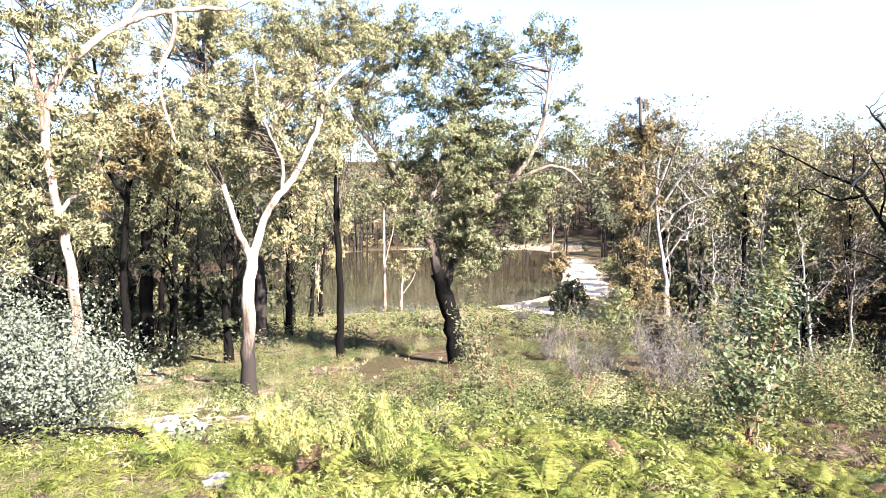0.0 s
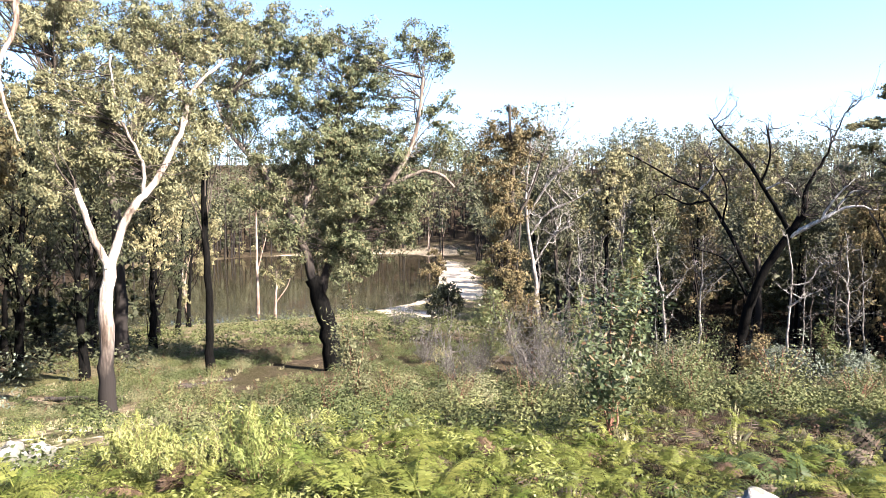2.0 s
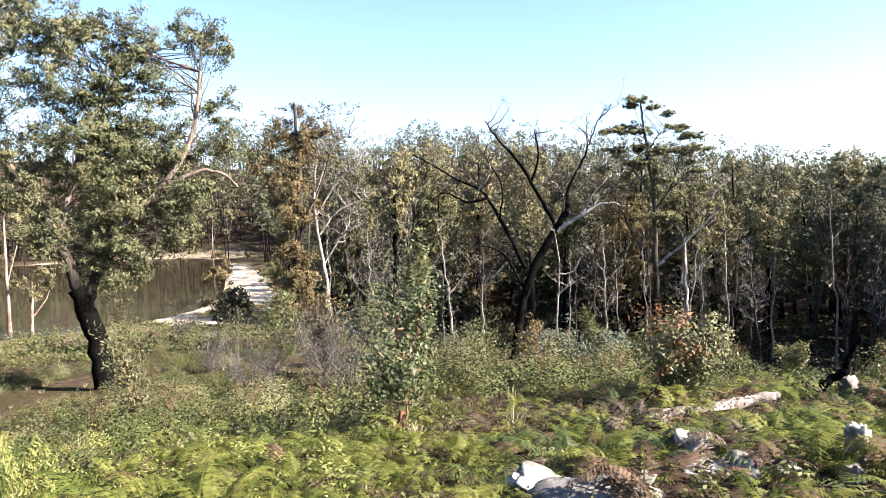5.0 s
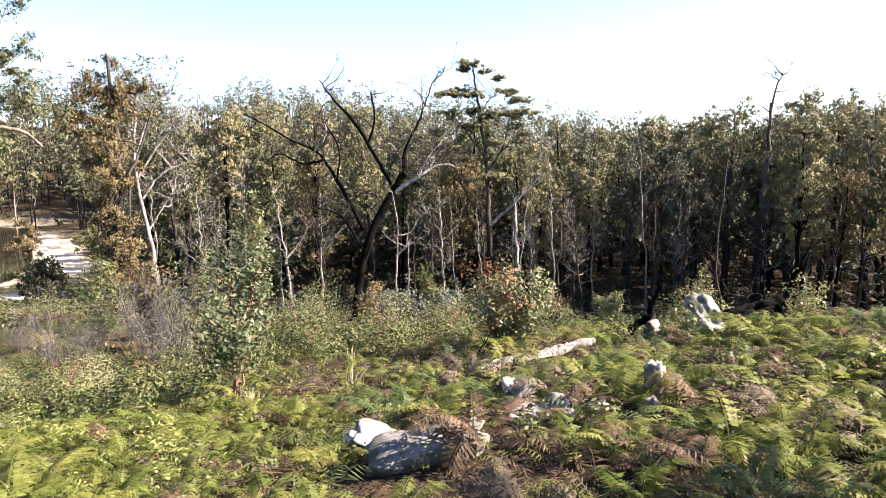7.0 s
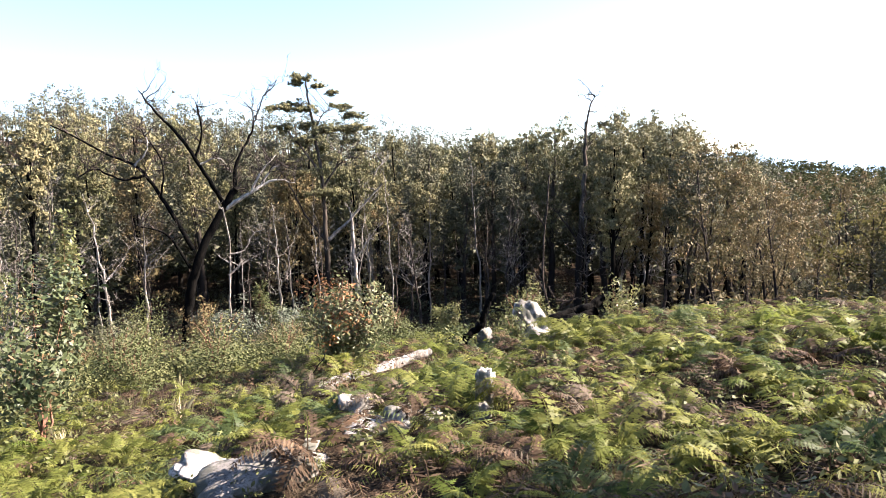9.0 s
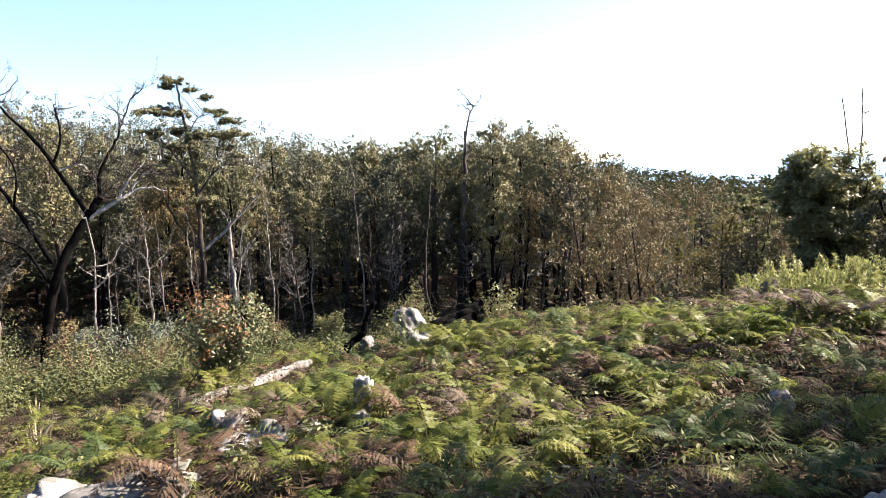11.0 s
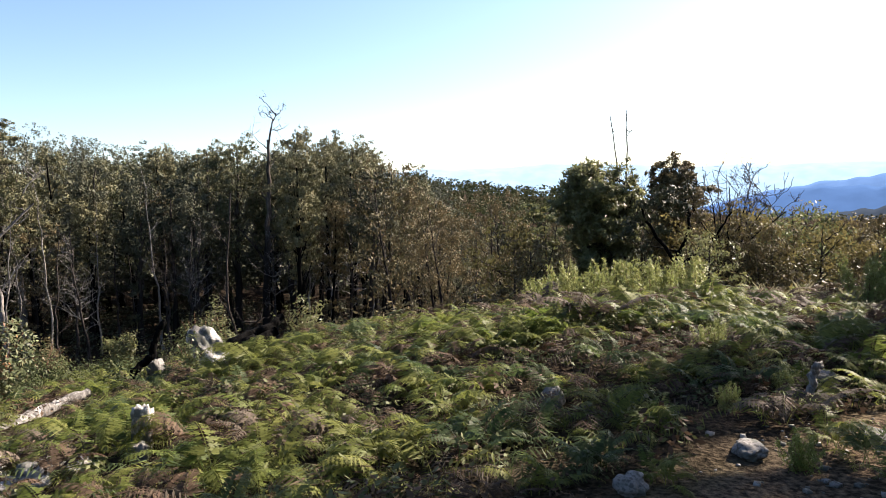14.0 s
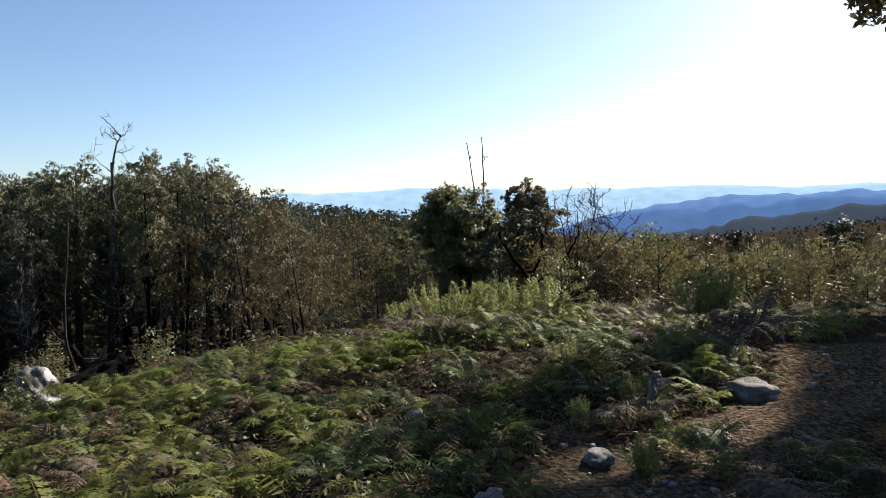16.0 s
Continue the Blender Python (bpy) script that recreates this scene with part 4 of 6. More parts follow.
bare_tree("burnt_tree", 33.3, 48,
          [(0.36, 0.22, [(0, 0, -0.4), (0.35, 0, 2.4), (1.0, 0, 4.9), (2.6, 0, 7.8), (3.25, 0, 8.7)]),
           (0.17, 0.04, [(0.8, 0, 5.4), (-0.5, 0.3, 8.0), (-1.7, 0.4, 10.0), (-3.4, 0.6, 10.9), (-5.8, 0.7, 12.4)]),
           (0.17, 0.04, [(2.6, 0, 7.8), (1.45, -0.3, 10.0), (0.25, -0.4, 11.9), (-0.7, -0.5, 13.0), (-1.4, -0.5, 14.0)]),
           (0.15, 0.03, [(3.2, 0, 8.7), (3.4, 0.2, 10.2), (4.1, 0.3, 11.4), (4.6, 0.4, 12.6), (5.1, 0.4, 13.9)]),
           (0.1, 0.03, [(-1.4, 0.4, 9.6), (-2.6, 0.2, 9.4), (-3.8, 0.0, 10.0), (-4.6, -0.2, 9.6)]),
           (0.1, 0.03, [(1.2, -0.3, 10.4), (1.6, -0.6, 11.8), (1.4, -0.8, 13.4)]),
           (0.12, 0.03, [(0.55, 0, 4.4), (-0.5, -0.3, 6.3), (-1.9, -0.4, 6.9)]),
           (0.08, 0.03, [(-0.7, 0.2, 8.4), (-0.5, 0.2, 10.2), (-1.5, 0.1, 12.2)])],
          "bark_dark", "leaning black burnt tree with bare spreading limbs", 10, 21, 1.5, grown=1.18, bleached=[
              (0.17, 0.03, [(2.6, 0, 7.6), (4.1, -0.3, 8.5), (5.3, -0.4, 9.1), (6.5, -0.5, 8.9)]),
              (0.1, 0.03, [(4.0, -0.3, 8.4), (4.6, -0.3, 9.5), (5.5, -0.4, 10.5)]),
              (0.08, 0.03, [(4.6, -0.3, 8.8), (5.3, -0.5, 9.8), (6.2, -0.6, 9.9)]),
              (0.07, 0.02, [(1.4, -0.3, 10.1), (2.4, -0.6, 10.4), (3.0, -0.8, 9.6)]),
              (0.07, 0.02, [(-1.9, 0.2, 10.1), (-1.2, -0.2, 11.0), (-1.3, -0.4, 12.0)])])
bare_tree("dead_tree", 37.0, 47,
          [(0.1, 0.03, [(0, 0, -0.3), (-0.1, 0, 3.0), (0.1, 0, 6.5), (-0.2, 0, 9.0)]), (0.07, 0.02, [(-0.1, 0, 4.6), (1.0, 0, 5.4), (2.2, 0, 6.0)]), (0.06, 0.02, [(0, 0, 6.0), (1.0, 0, 6.2), (1.6, 0, 7.2), (2.4, 0, 7.5)])],
          "dead_wood", "thin bleached dead tree with crooked side limbs", 3, 27, 0.9)
bare_tree("dead_tree", 47.2, 50,
          [(0.22, 0.1, [(0, 0, -0.3), (-0.2, 0, 4.0), (-0.3, 0, 8.4)]), (0.16, 0.05, [(-2.0, 0, 6.6), (-0.4, 0, 8.0), (2.0, 0, 10.4)]), (0.05, 0.02, [(-0.2, 0, 5.0), (1.0, 0, 6.6), (1.8, 0, 7.0)])],
          "dead_wood", "broken pale trunk with a limb leaning across it", 3, 28, 1.0)
bare_tree("dead_tree", 18.2, 43,
          [(0.17, 0.06, [(0, 0, -0.4), (-0.3, 0, 5.0), (-0.8, 0, 8.6), (-0.5, 0, 13)]),
           (0.08, 0.03, [(-0.5, 0, 7.2), (0.6, 0, 8.6), (2.4, 0, 9.4)]), (0.08, 0.03, [(-0.7, 0, 8.4), (0.8, 0, 10.6), (1.9, 0, 11.4)]), (0.07, 0.02, [(-0.7, 0, 9.6), (0.4, 0, 12.4), (1.6, 0, 13.4)]), (0.06, 0.02, [(-0.3, 0, 5.4), (0.9, 0, 7.2), (2.0, 0, 7.8)])],
          "dead_wood", "bleached dead tree with pale bare branches", 9, 22, 1.5)
bare_tree("dead_tree", 48.2, 57,
          [(0.3, 0.14, [(0, 0, -0.4), (0, 0, 5), (-0.2, 0, 9.4)]), (0.09, 0.03, [(-0.2, 0, 8.8), (0.6, 0, 11.0), (1.8, 0, 12.6)]), (0.12, 0.05, [(-4.6, 0, 6.0), (-3.6, 0, 6.4), (-2.8, 0.3, 7.2)])],
          "dead_wood", "pale dead trunk stripped of its bark", 5, 23, 1.4)
bare_tree("burnt_tree", 65.2, 52,
          [(0.33, 0.1, [(0, 0, -0.4), (0.3, 0, 5), (0.7, 0, 10), (0.9, 0, 14.6)]), (0.09, 0.03, [(0.9, 0, 14.0), (1.2, 0, 15.4), (1.6, 0, 16.4)]), (0.1, 0.04, [(0.4, 0, 5.4), (-0.6, 0, 7.0), (-1.6, 0, 8.4)])],
          "bark_grey", "tall burnt snag with a broken top", 6, 24, 1.6)
bare_tree("dead_sapling", 63.0, 33,
          [(0.09, 0.03, [(0, 0, -0.3), (0.1, 0, 1.8), (-0.2, 0, 4.0), (0.2, 0, 8.5)]), (0.05, 0.02, [(0.1, 0, 1.2), (0.6, 0, 2.2), (1.2, 0, 2.6)])],
          "dead_dark", "thin crooked sapling with few leaves", 6, 25, 0.8)
hero_tree("gum_tree", 44.6, 51,
          [(0.24, 0.05, [(0, 0, -0.4), (0.1, 0, 6.4), (0, 0, 11.2), (-0.5, 0, 15.4), (-0.8, 0, 18.0)]), (0.1, 0.03, [(0, 0, 10.2), (1.3, 0, 12.2), (1.9, 0, 14.8)]), (0.1, 0.03, [(0, 0, 11.2), (-1.3, 0, 13.2), (-2.6, 0, 14.9)]),
           (0.1, 0.03, [(0.1, 0, 6.4), (-1.3, 0, 8.4), (-2.4, 0, 10.8), (-3.4, 0, 12.5)]), (0.08, 0.03, [(0.9, 0, 11.6), (2.0, 0, 12.4), (3.0, 0, 12.3)]), (0.06, 0.02, [(-0.5, 0, 14.0), (0.2, 0, 15.4), (0.9, 0, 16.0)])],
          [(a * 1.05, b, c * 1.06, w * 1.1, d, 0.18, max(5, int(17 * w))) for a, b, c, w, d in ((-0.9, 0, 17.2, 0.6, 0.5), (-1.3, 0, 16.8, 0.4, 0.4), (-0.1, 0, 16.6, 0.3, 0.3), (0.9, 0, 16.1, 0.3, 0.3), (-2.6, 0, 15.1, 0.8, 0.7), (-1.8, 0.4, 15.4, 0.5, 0.5), (-0.8, -0.3, 15.0, 0.7, 0.6), (1.7, 0, 15.2, 0.8, 0.7), (2.3, 0.3, 14.6, 0.7, 0.6), (-2.3, -0.4, 13.8, 0.6, 0.6), (-0.8, 0.3, 14.0, 0.9, 0.8), (0.3, 0, 13.6, 0.8, 0.7), (1.3, -0.3, 13.6, 0.6, 0.6), (2.6, 0, 13.7, 0.9, 0.8), (1.8, 0.3, 12.8, 0.7, 0.6), (-1.0, -0.3, 13.0, 0.9, 0.8), (-2.3, 0, 11.6, 1.2, 0.9), (-1.3, 0, 10.8, 1.2, 0.9), (-3.3, 0, 12.6, 0.6, 0.6), (0.8, 0, 11.8, 0.8, 0.7), (3.0, 0, 12.3, 0.6, 0.6), (0.2, 0, 9.4, 1.2, 0.9))],
          "bark_grey", "gum", "open gum tree with flat dark leaf pads above the forest", seed=26, per=150, clump_r=0.44, leaf_l=0.18, leaf_w=0.08, droop=0.1, flat=0.5)

# ---- the forest ----
rng = np.random.default_rng(5)
TALL = [grow_tree("forest_tree", tree_shape(100 + i, 15.2 + (i % 3) * 0.7, 3.6 + 0.7 * (i % 2), (0.46, 0.54, 0.42)[i % 3], 0.24 + 0.05 * (i % 3), 25, 380, 0.21, 0.108, 0.04, bushy=(0.06, 0.16)[i % 2], puff=1.35), ("bark_dark", "bark_grey", "bark_dark", "bark_dark", "bark_dark", "bark_grey")[i], ("gum", "gum_grey", "gum", "gum_brown", "gum", "gum")[i],
                  ("tall forest gum with blackened trunk and olive crown", "tall forest gum with grey trunk and grey-green crown", "tall forest gum with blackened trunk and olive crown", "tall forest gum with scorched brownish crown", "slim burnt forest gum with dark crown", "grey-stemmed forest gum with olive crown")[i], "tree", "forest trees below the slope") for i in range(6)]
spots = spread_spots(rng, 14, (19, 42), (53, 66), 4.0) + spread_spots(rng, 30, (42, 78), (52, 63), 3.4) + spread_spots(rng, 24, (17, 42), (64, 110), 5.0) + spread_spots(rng, 34, (42, 78), (64, 90), 4.2) + spread_spots(rng, 34, (68, 87), (40, 62), 2.8)
strew(TALL, spots, rng, 0.9, 1.25, 17.4)

LOW = [grow_tree("regrowth_tree", tree_shape(120 + i, 8.5 + i * 0.6, 4.6, 0.22, 0.12, 16, 150, 0.2, 0.085, 0.05, bushy=0.25, puff=1.2), ("bark_grey", "bark_dark", "bark_grey", "dead_dark")[i], ("gum", "gum_dark", "gum_brown", "gum_pale")[i],
                 ("bushy gum regrowth with olive leaves", "bushy gum regrowth with dark leaves", "bushy gum regrowth with bronze leaves", "thin-stemmed gum regrowth with olive leaves")[i], "tree", "regrowth trees over the crest") for i in range(4)]
spots = spread_spots(rng, 84, (74, 128), (30, 100), 4.0) + spread_spots(rng, 9, (20, 76), (50, 58), 5.0)
strew(LOW, spots, rng, 0.8, 1.25, 11.0)

# two of the three wear dark leaves to paint in the woodland's shade
LEFT = [grow_tree("woodland_tree", tree_shape(140 + i, 13 + i, 6.0, 0.34, 0.22, 26, 250, 0.23, 0.085, 0.04, bushy=0.2, puff=1.1), ("bark_dark", "bark_grey", "bark_dark")[i], ("gum", "gum_dark", "gum_dark")[i],
                  ("gum tree with burnt trunk in the woodland", "grey-trunked gum tree in dark woodland", "gum tree with charred trunk in the woodland")[i], "tree", "woodland trees beside the pond") for i in range(3)]
spots = spread_spots(rng, 62, (-46, -16), (36, 85), 3.0, off_lake) + spread_spots(rng, 8, (-16, -9.5), (48, 76), 5.0, off_lake) + spread_spots(rng, 9, (14.5, 19), (60, 150), 6.0, off_lake)
strew(LEFT, spots, rng, 0.85, 1.25)

for x, y in spread_spots(rng, 46, (77, 127), (19, 34), 1.7):
    az, r = math.degrees(math.atan2(x, y)), math.hypot(x, y)
    top = r * math.tan(radians(-3.2 - 2.6 * rng.uniform(0, 1) + (3.0 if az < 86 else 0)))
    place(LOW[(2, 2, 0, 3)[int(rng.integers(4))]], x, y, rng.uniform(0, 360), max(0.18, (top - ground_z(x, y)) / 10.4))

M["bronze"] = leaf_mat("bronze_heath_leaves", (0.07, 0.066, 0.026), (0.145, 0.12, 0.048), None, 0.55, 0.42, 0.06, 0.3, 0.5)
CREST = [grow_tree("crest_bush", tree_shape(260 + i, 3.0, 2.6, 0.12, 0.06, 18, 130, 0.115, 0.05, 0.03, puff=1.25), "dead_dark", ("bronze", "gum_brown", "sapling")[i],
                   ("bronze-leaved eucalypt bush beyond the crest", "brownish-olive eucalypt bush beyond the crest", "yellow-green eucalypt bush beyond the crest")[i], "shrub", "bushes beyond the crest") for i in range(3)]
crest_at = [(102.6, 19.5, -2.6), (104.4, 21, -1.9), (106.2, 20, -2.4), (107.6, 23, -2.0), (109.2, 21, -2.6), (110.8, 24, -3.2), (112.6, 21, -3.6), (114.6, 23, -2.1), (116.6, 20, -3.8), (118.2, 22, -2.9), (119.6, 20, -3.3), (121.6, 23, -2.8), (123.2, 20, -3.4), (125, 22, -3.0), (100.4, 21, -2.8), (88.0, 19, -3.4), (86.6, 20.5, -2.8)]
crest_at += [(az, r, -3.4 - 2.0 * rng.uniform()) for az, r in zip(np.linspace(101, 126, 30), rng.uniform(16.5, 32, 30))]
for i, (az, r, el) in enumerate(crest_at):
    x, y = at(az, r)
    size = max(0.35, (r * math.tan(radians(el - (0.7 if az > 109 else 0.2))) - ground_z(x, y)) / 2.95)
    k = (1, 0, 1, 2, 0)[i % 5]
    if i in (0, 1, 3):
        first(CREST[k], x, y, az * 17, size)
    else:
        place(CREST[k], x, y, az * 17, size)

# slim trees at the water's edge
for az, r, h, lean in ((-10.2, 72, 9.0, -0.8), (-4.9, 76, 14.0, 0.0), (-3.6, 75, 5.6, 0.3), (9.0, 196, 12, 0.2), (10.2, 190, 13, -0.2)):
    hero_tree("pond_tree", az, r, [(0.2, 0.08, [(0, 0, -0.3), (lean * 0.4, 0, h * 0.45), (lean, 0, h)]), (0.08, 0.03, [(lean * 0.4, 0, h * 0.4), (lean + 0.9, 0, h * 0.65), (lean + 1.4, 0, h * 0.85)])],
              [(lean, 0, h, 1.7, 1.5, 1.4, 12), (lean + 1, 0, h * 0.85, 1.2, 1.2, 0.9, 6)], "bark_pale", "gum", "slim pale gum standing at the water's edge", per=70, seed=int(r * 7), leaf_l=0.36, leaf_w=0.12)

# bare thin stems along the forest's edge
STICK = []
for i in range(4):
    t_, b_ = dead_shape(160 + i, 9.0 + i, 0.085, 10, 1.7, 2)
    ob = thing("dead_sapling", 0, 0, 0, 0, "thin leafless sapling, bleached grey" if i % 2 else "thin dark leafless sapling killed by fire", "dead tree", "dead saplings at the forest edge")
    bark = "dead_wood" if i % 2 else "dead_dark"
    part("trunk", t_.mesh("trunk", bark, True), ob)
    part("branchwork", b_.mesh("branchwork", bark, True), ob, kind="stuff")
    STICK.append(ob)
strew(STICK, spread_spots(rng, 10, (35, 51), (45, 50), 1.6) + spread_spots(rng, 6, (18, 34), (46, 58), 2.0) + spread_spots(rng, 6, (52, 80), (46, 60), 2.0), rng, 0.6, 1.15)


for i, (az, r) in enumerate(((59.5, 50), (68.6, 47), (70.4, 50), (72.2, 46), (74.0, 48), (46.4, 51), (51.5, 50), (40.8, 50), (28.4, 46), (24.6, 44), (21.6, 47), (30.6, 50))):
    t_, b_ = dead_shape(180 + i, 8.5 + 0.5 * (i % 5), 0.12, 13, 3.0, 4)
    x, y = at(az, r)
    ob = thing("dead_tree", x, y, ground_z(x, y), i * 70, "leafless dead tree with pale crooked branches at the forest edge", "dead tree", "dead trees at the forest edge")
    part("trunk", t_.mesh("trunk", "dead_wood" if i % 3 else "dead_dark", True), ob)
    part("branchwork", b_.mesh("branchwork", "dead_wood", True), ob, kind="stuff")


DEAD = []
for i in range(3):
    t_, b_ = dead_shape(230 + i, 13.0, 0.16, 16, 4.2, 5)
    ob = thing("dead_tree", 0, 0, 0, 0, "leafless grey tree standing among the forest crowns", "dead tree", "dead trees in the forest")
    part("trunk", t_.mesh("trunk", "dead_dark", True), ob)
    part("branchwork", b_.mesh("branchwork", "dead_wood" if i == 1 else "dead_dark", True), ob, kind="stuff")
    DEAD.append(ob)
strew(DEAD, spread_spots(rng, 16, (19, 44), (56, 92), 5.0) + spread_spots(rng, 14, (50, 82), (47, 58), 3.0), rng, 0.7, 1.1, 17.0)


def far_woods(name, label, az, r, n, tall, cards, size, material, seed, keep=None, trunks=None):
    """Trees too far off to count: each a loose heap of leaf sprays."""
    q = np.random.default_rng(seed)
    a, d = np.radians(q.uniform(az[0], az[1], n)), np.sqrt(q.uniform(r[0] ** 2, r[1] ** 2, n))
    x, y = d * np.sin(a), d * np.cos(a)
    if keep:
        ok = np.array([keep(i, j) for i, j in zip(x, y)])
        x, y, n = x[ok], y[ok], int(ok.sum())
    z = height(x, y)
    h = tall * (0.55 + 0.75 * q.uniform(0, 1, n) ** 1.6)
    k = 8
    sub = np.repeat(np.column_stack([x, y, z + h * 0.7]), k, axis=0) + np.clip(q.normal(0, 1, (n * k, 3)), -1.25, 1.25) * np.repeat(np.column_stack([h * 0.15, h * 0.15, h * 0.16]), k, axis=0)
    per = cards // k
    away = np.clip(q.normal(0, 1, (n * k * per, 3)), -1.4, 1.4)
    c = np.repeat(sub, per, axis=0) + away * tall * 0.035
    v, f = leaf_cards(q, c, size, size * 0.55, 0.2, out=away / np.linalg.norm(away, axis=1)[:, None])
    ob = tagged(new(name, mesh_from(name, v, f, material)), label, "woods", kind="stuff")
    if trunks:
        g = Geo()
        for i in range(n):
            tube(g, np.array([[x[i], y[i], z[i] - 0.3], [x[i] + q.normal(0, 0.3), y[i], z[i] + h[i] * 0.5], [x[i] + q.normal(0, 0.5), y[i], z[i] + h[i] * 0.72]]), 0.2, 0.06, 4, q)
        tagged(new(trunks, g.mesh(trunks, "bark_grey", True)), "dark and pale trunks of the far woods", "woods", kind="stuff")
    return ob


far_woods("hillside_woods", "olive gum woods covering the hillside behind", (15, 80), (100, 260), 1500, 12.5, 112, 0.55, "gum_grey", 31, off_lake, "hillside_trunks")
# dark leaf colour paints the shade within the woods round the pond
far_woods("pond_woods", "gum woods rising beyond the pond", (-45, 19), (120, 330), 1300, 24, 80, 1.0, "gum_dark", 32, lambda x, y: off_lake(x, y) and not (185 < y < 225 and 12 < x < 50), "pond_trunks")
far_woods("shore_woods", "tall gum forest in shade-dark colour standing close round the pond", (-40, 19), (150, 235), 380, 23, 120, 0.9, "gum_dark", 39, lambda x, y: off_lake(x, y) and pond(x, y) > 1.35 and not (175 < y < 215 and 12 < x < 48), "shore_trunks")
far_woods("shore_understorey", "saplings in shade-dark colour under the forest beyond the pond", (-40, 19), (165, 260), 520, 6.0, 48, 0.8, "gum_dark", 42, lambda x, y: off_lake(x, y) and pond(x, y) > 1.45 and not (175 < y < 222 and 12 < x < 48))
far_woods("bank_bushes", "green bushes along the far bank", (-40, 3), (150, 260), 320, 4, 72, 0.45, "gum", 35, lambda x, y: 1.25 < pond(x, y) < 1.7 and y > 120 and x < 12)
far_woods("distant_woods", "unbroken gum canopy running to the skyline", (55, 98), (115, 330), 1500, 9.5, 48, 0.85, "gum_far", 33)
far_woods("distant_scrub", "olive scrub running down into the valley", (98, 131), (110, 330), 1700, 4.6, 48, 0.6, "gum_far", 43)
far_woods("valley_scrub", "bronze-green scrub covering the valley side", (84, 130), (34, 130), 2300, 3.6, 40, 0.36, "gum_far", 38)
far_woods("skyline_woods", "far gum forest along the ridge", (10, 98), (300, 900), 2300, 9, 32, 1.6, "gum_far", 34)
far_woods("skyline_scrub", "far scrub on the falling ridge", (98, 132), (300, 900), 900, 5, 24, 1.4, "gum_far", 44)

# darker leaf colours paint in the shade behind the forest edge
far_woods("forest_canopy", "closed olive gum canopy behind the forest edge", (40, 71), (58, 98), 460, 11.5, 112, 0.42, "gum_grey", 40)
far_woods("forest_canopy", "closed olive gum canopy behind the forest edge", (17, 40), (66, 112), 420, 12.0, 112, 0.42, "gum_grey", 41, off_lake)
far_woods("understorey", "dense saplings in shade-dark colour under the forest trees", (17, 86), (64, 112), 1000, 6.5, 56, 0.7, "gum_dark", 36, off_lake)
far_woods("understorey", "dense saplings in shade-dark colour under the woodland trees", (-46, -13), (52, 100), 380, 4.6, 48, 0.6, "gum_dark", 37, off_lake)

# ---- shrubs and saplings on the slope ----
def sapling(name, az, r, tall, wide, stems, leaves, leaf, material, label, seed, stem="stem_red", leaf_w=None, droop=0.35, bare=0.15, top=None):
    """One young tree or bush; top: elevation in degrees that it reaches, in place of a height."""
    x, y = at(az, r)
    if top is not None:
        tall = r * math.tan(radians(top)) - ground_z(x, y)
    wood, (v, f) = shrub_shape(seed, tall, wide, stems, leaves, leaf, leaf_w or leaf * 0.38, droop, bare)
    ob = thing(name, x, y, ground_z(x, y), seed * 37 % 360, label, "shrub")
    for sv, sf in zip(wood.v, wood.f):
        part("stem", mesh_from("stem", sv, sf - sf.min(), stem, True), ob)
    part("foliage", mesh_from("foliage", v, f, material), ob)
    return ob


sapling("gum_sapling", 24.1, 9.6, 2.35, 1.6, 7, 3400, 0.085, "sapling_deep", "eucalyptus sapling with red stems and broad glossy leaves", 41, leaf_w=0.037, bare=0.44)
sapling("gum_sapling", 25.0, 27, 7.0, 2.2, 6, 2600, 0.2, "sapling", "tall young eucalyptus with yellow-green leaves", 42, bare=0.5)
sapling("gum_sapling", 3.2, 19.6, 4.0, 1.6, 6, 2300, 0.12, "gum_pale", "grey-green eucalyptus sapling at the foot of a burnt tree", 43)
sapling("blue_gum_bush", -29.2, 12.6, 2.6, 2.9, 26, 16000, 0.062, "blue", "blue-grey young eucalyptus bush with round leaves", 44, "bark_grey", leaf_w=0.033)
sapling("blue_gum_bush", -34.0, 13.5, 3.1, 2.6, 18, 10000, 0.062, "blue", "blue-grey young eucalyptus bush with round leaves", 45, "bark_grey", leaf_w=0.033)
ob = sapling("gum_sapling", 46.8, 11.2, 1.65, 1.45, 18, 6400, 0.085, "sapling_deep", "rounded eucalyptus bush with rust-red new growth on top", 46)
sapling("red_tip_growth", 46.6, 11.3, 1.75, 1.2, 12, 700, 0.07, "redtip", "rust-red new leaves at the top of a bush", 47, bare=0.85)
sapling("gum_sapling", 69.0, 24, 2.6, 1.9, 11, 1700, 0.13, "sapling", "yellow-green eucalyptus bush at the crest", 48)
sapling("gum_sapling", 62.3, 31, 4.2, 1.7, 7, 1500, 0.15, "sapling", "young eucalyptus with thin stems", 49)
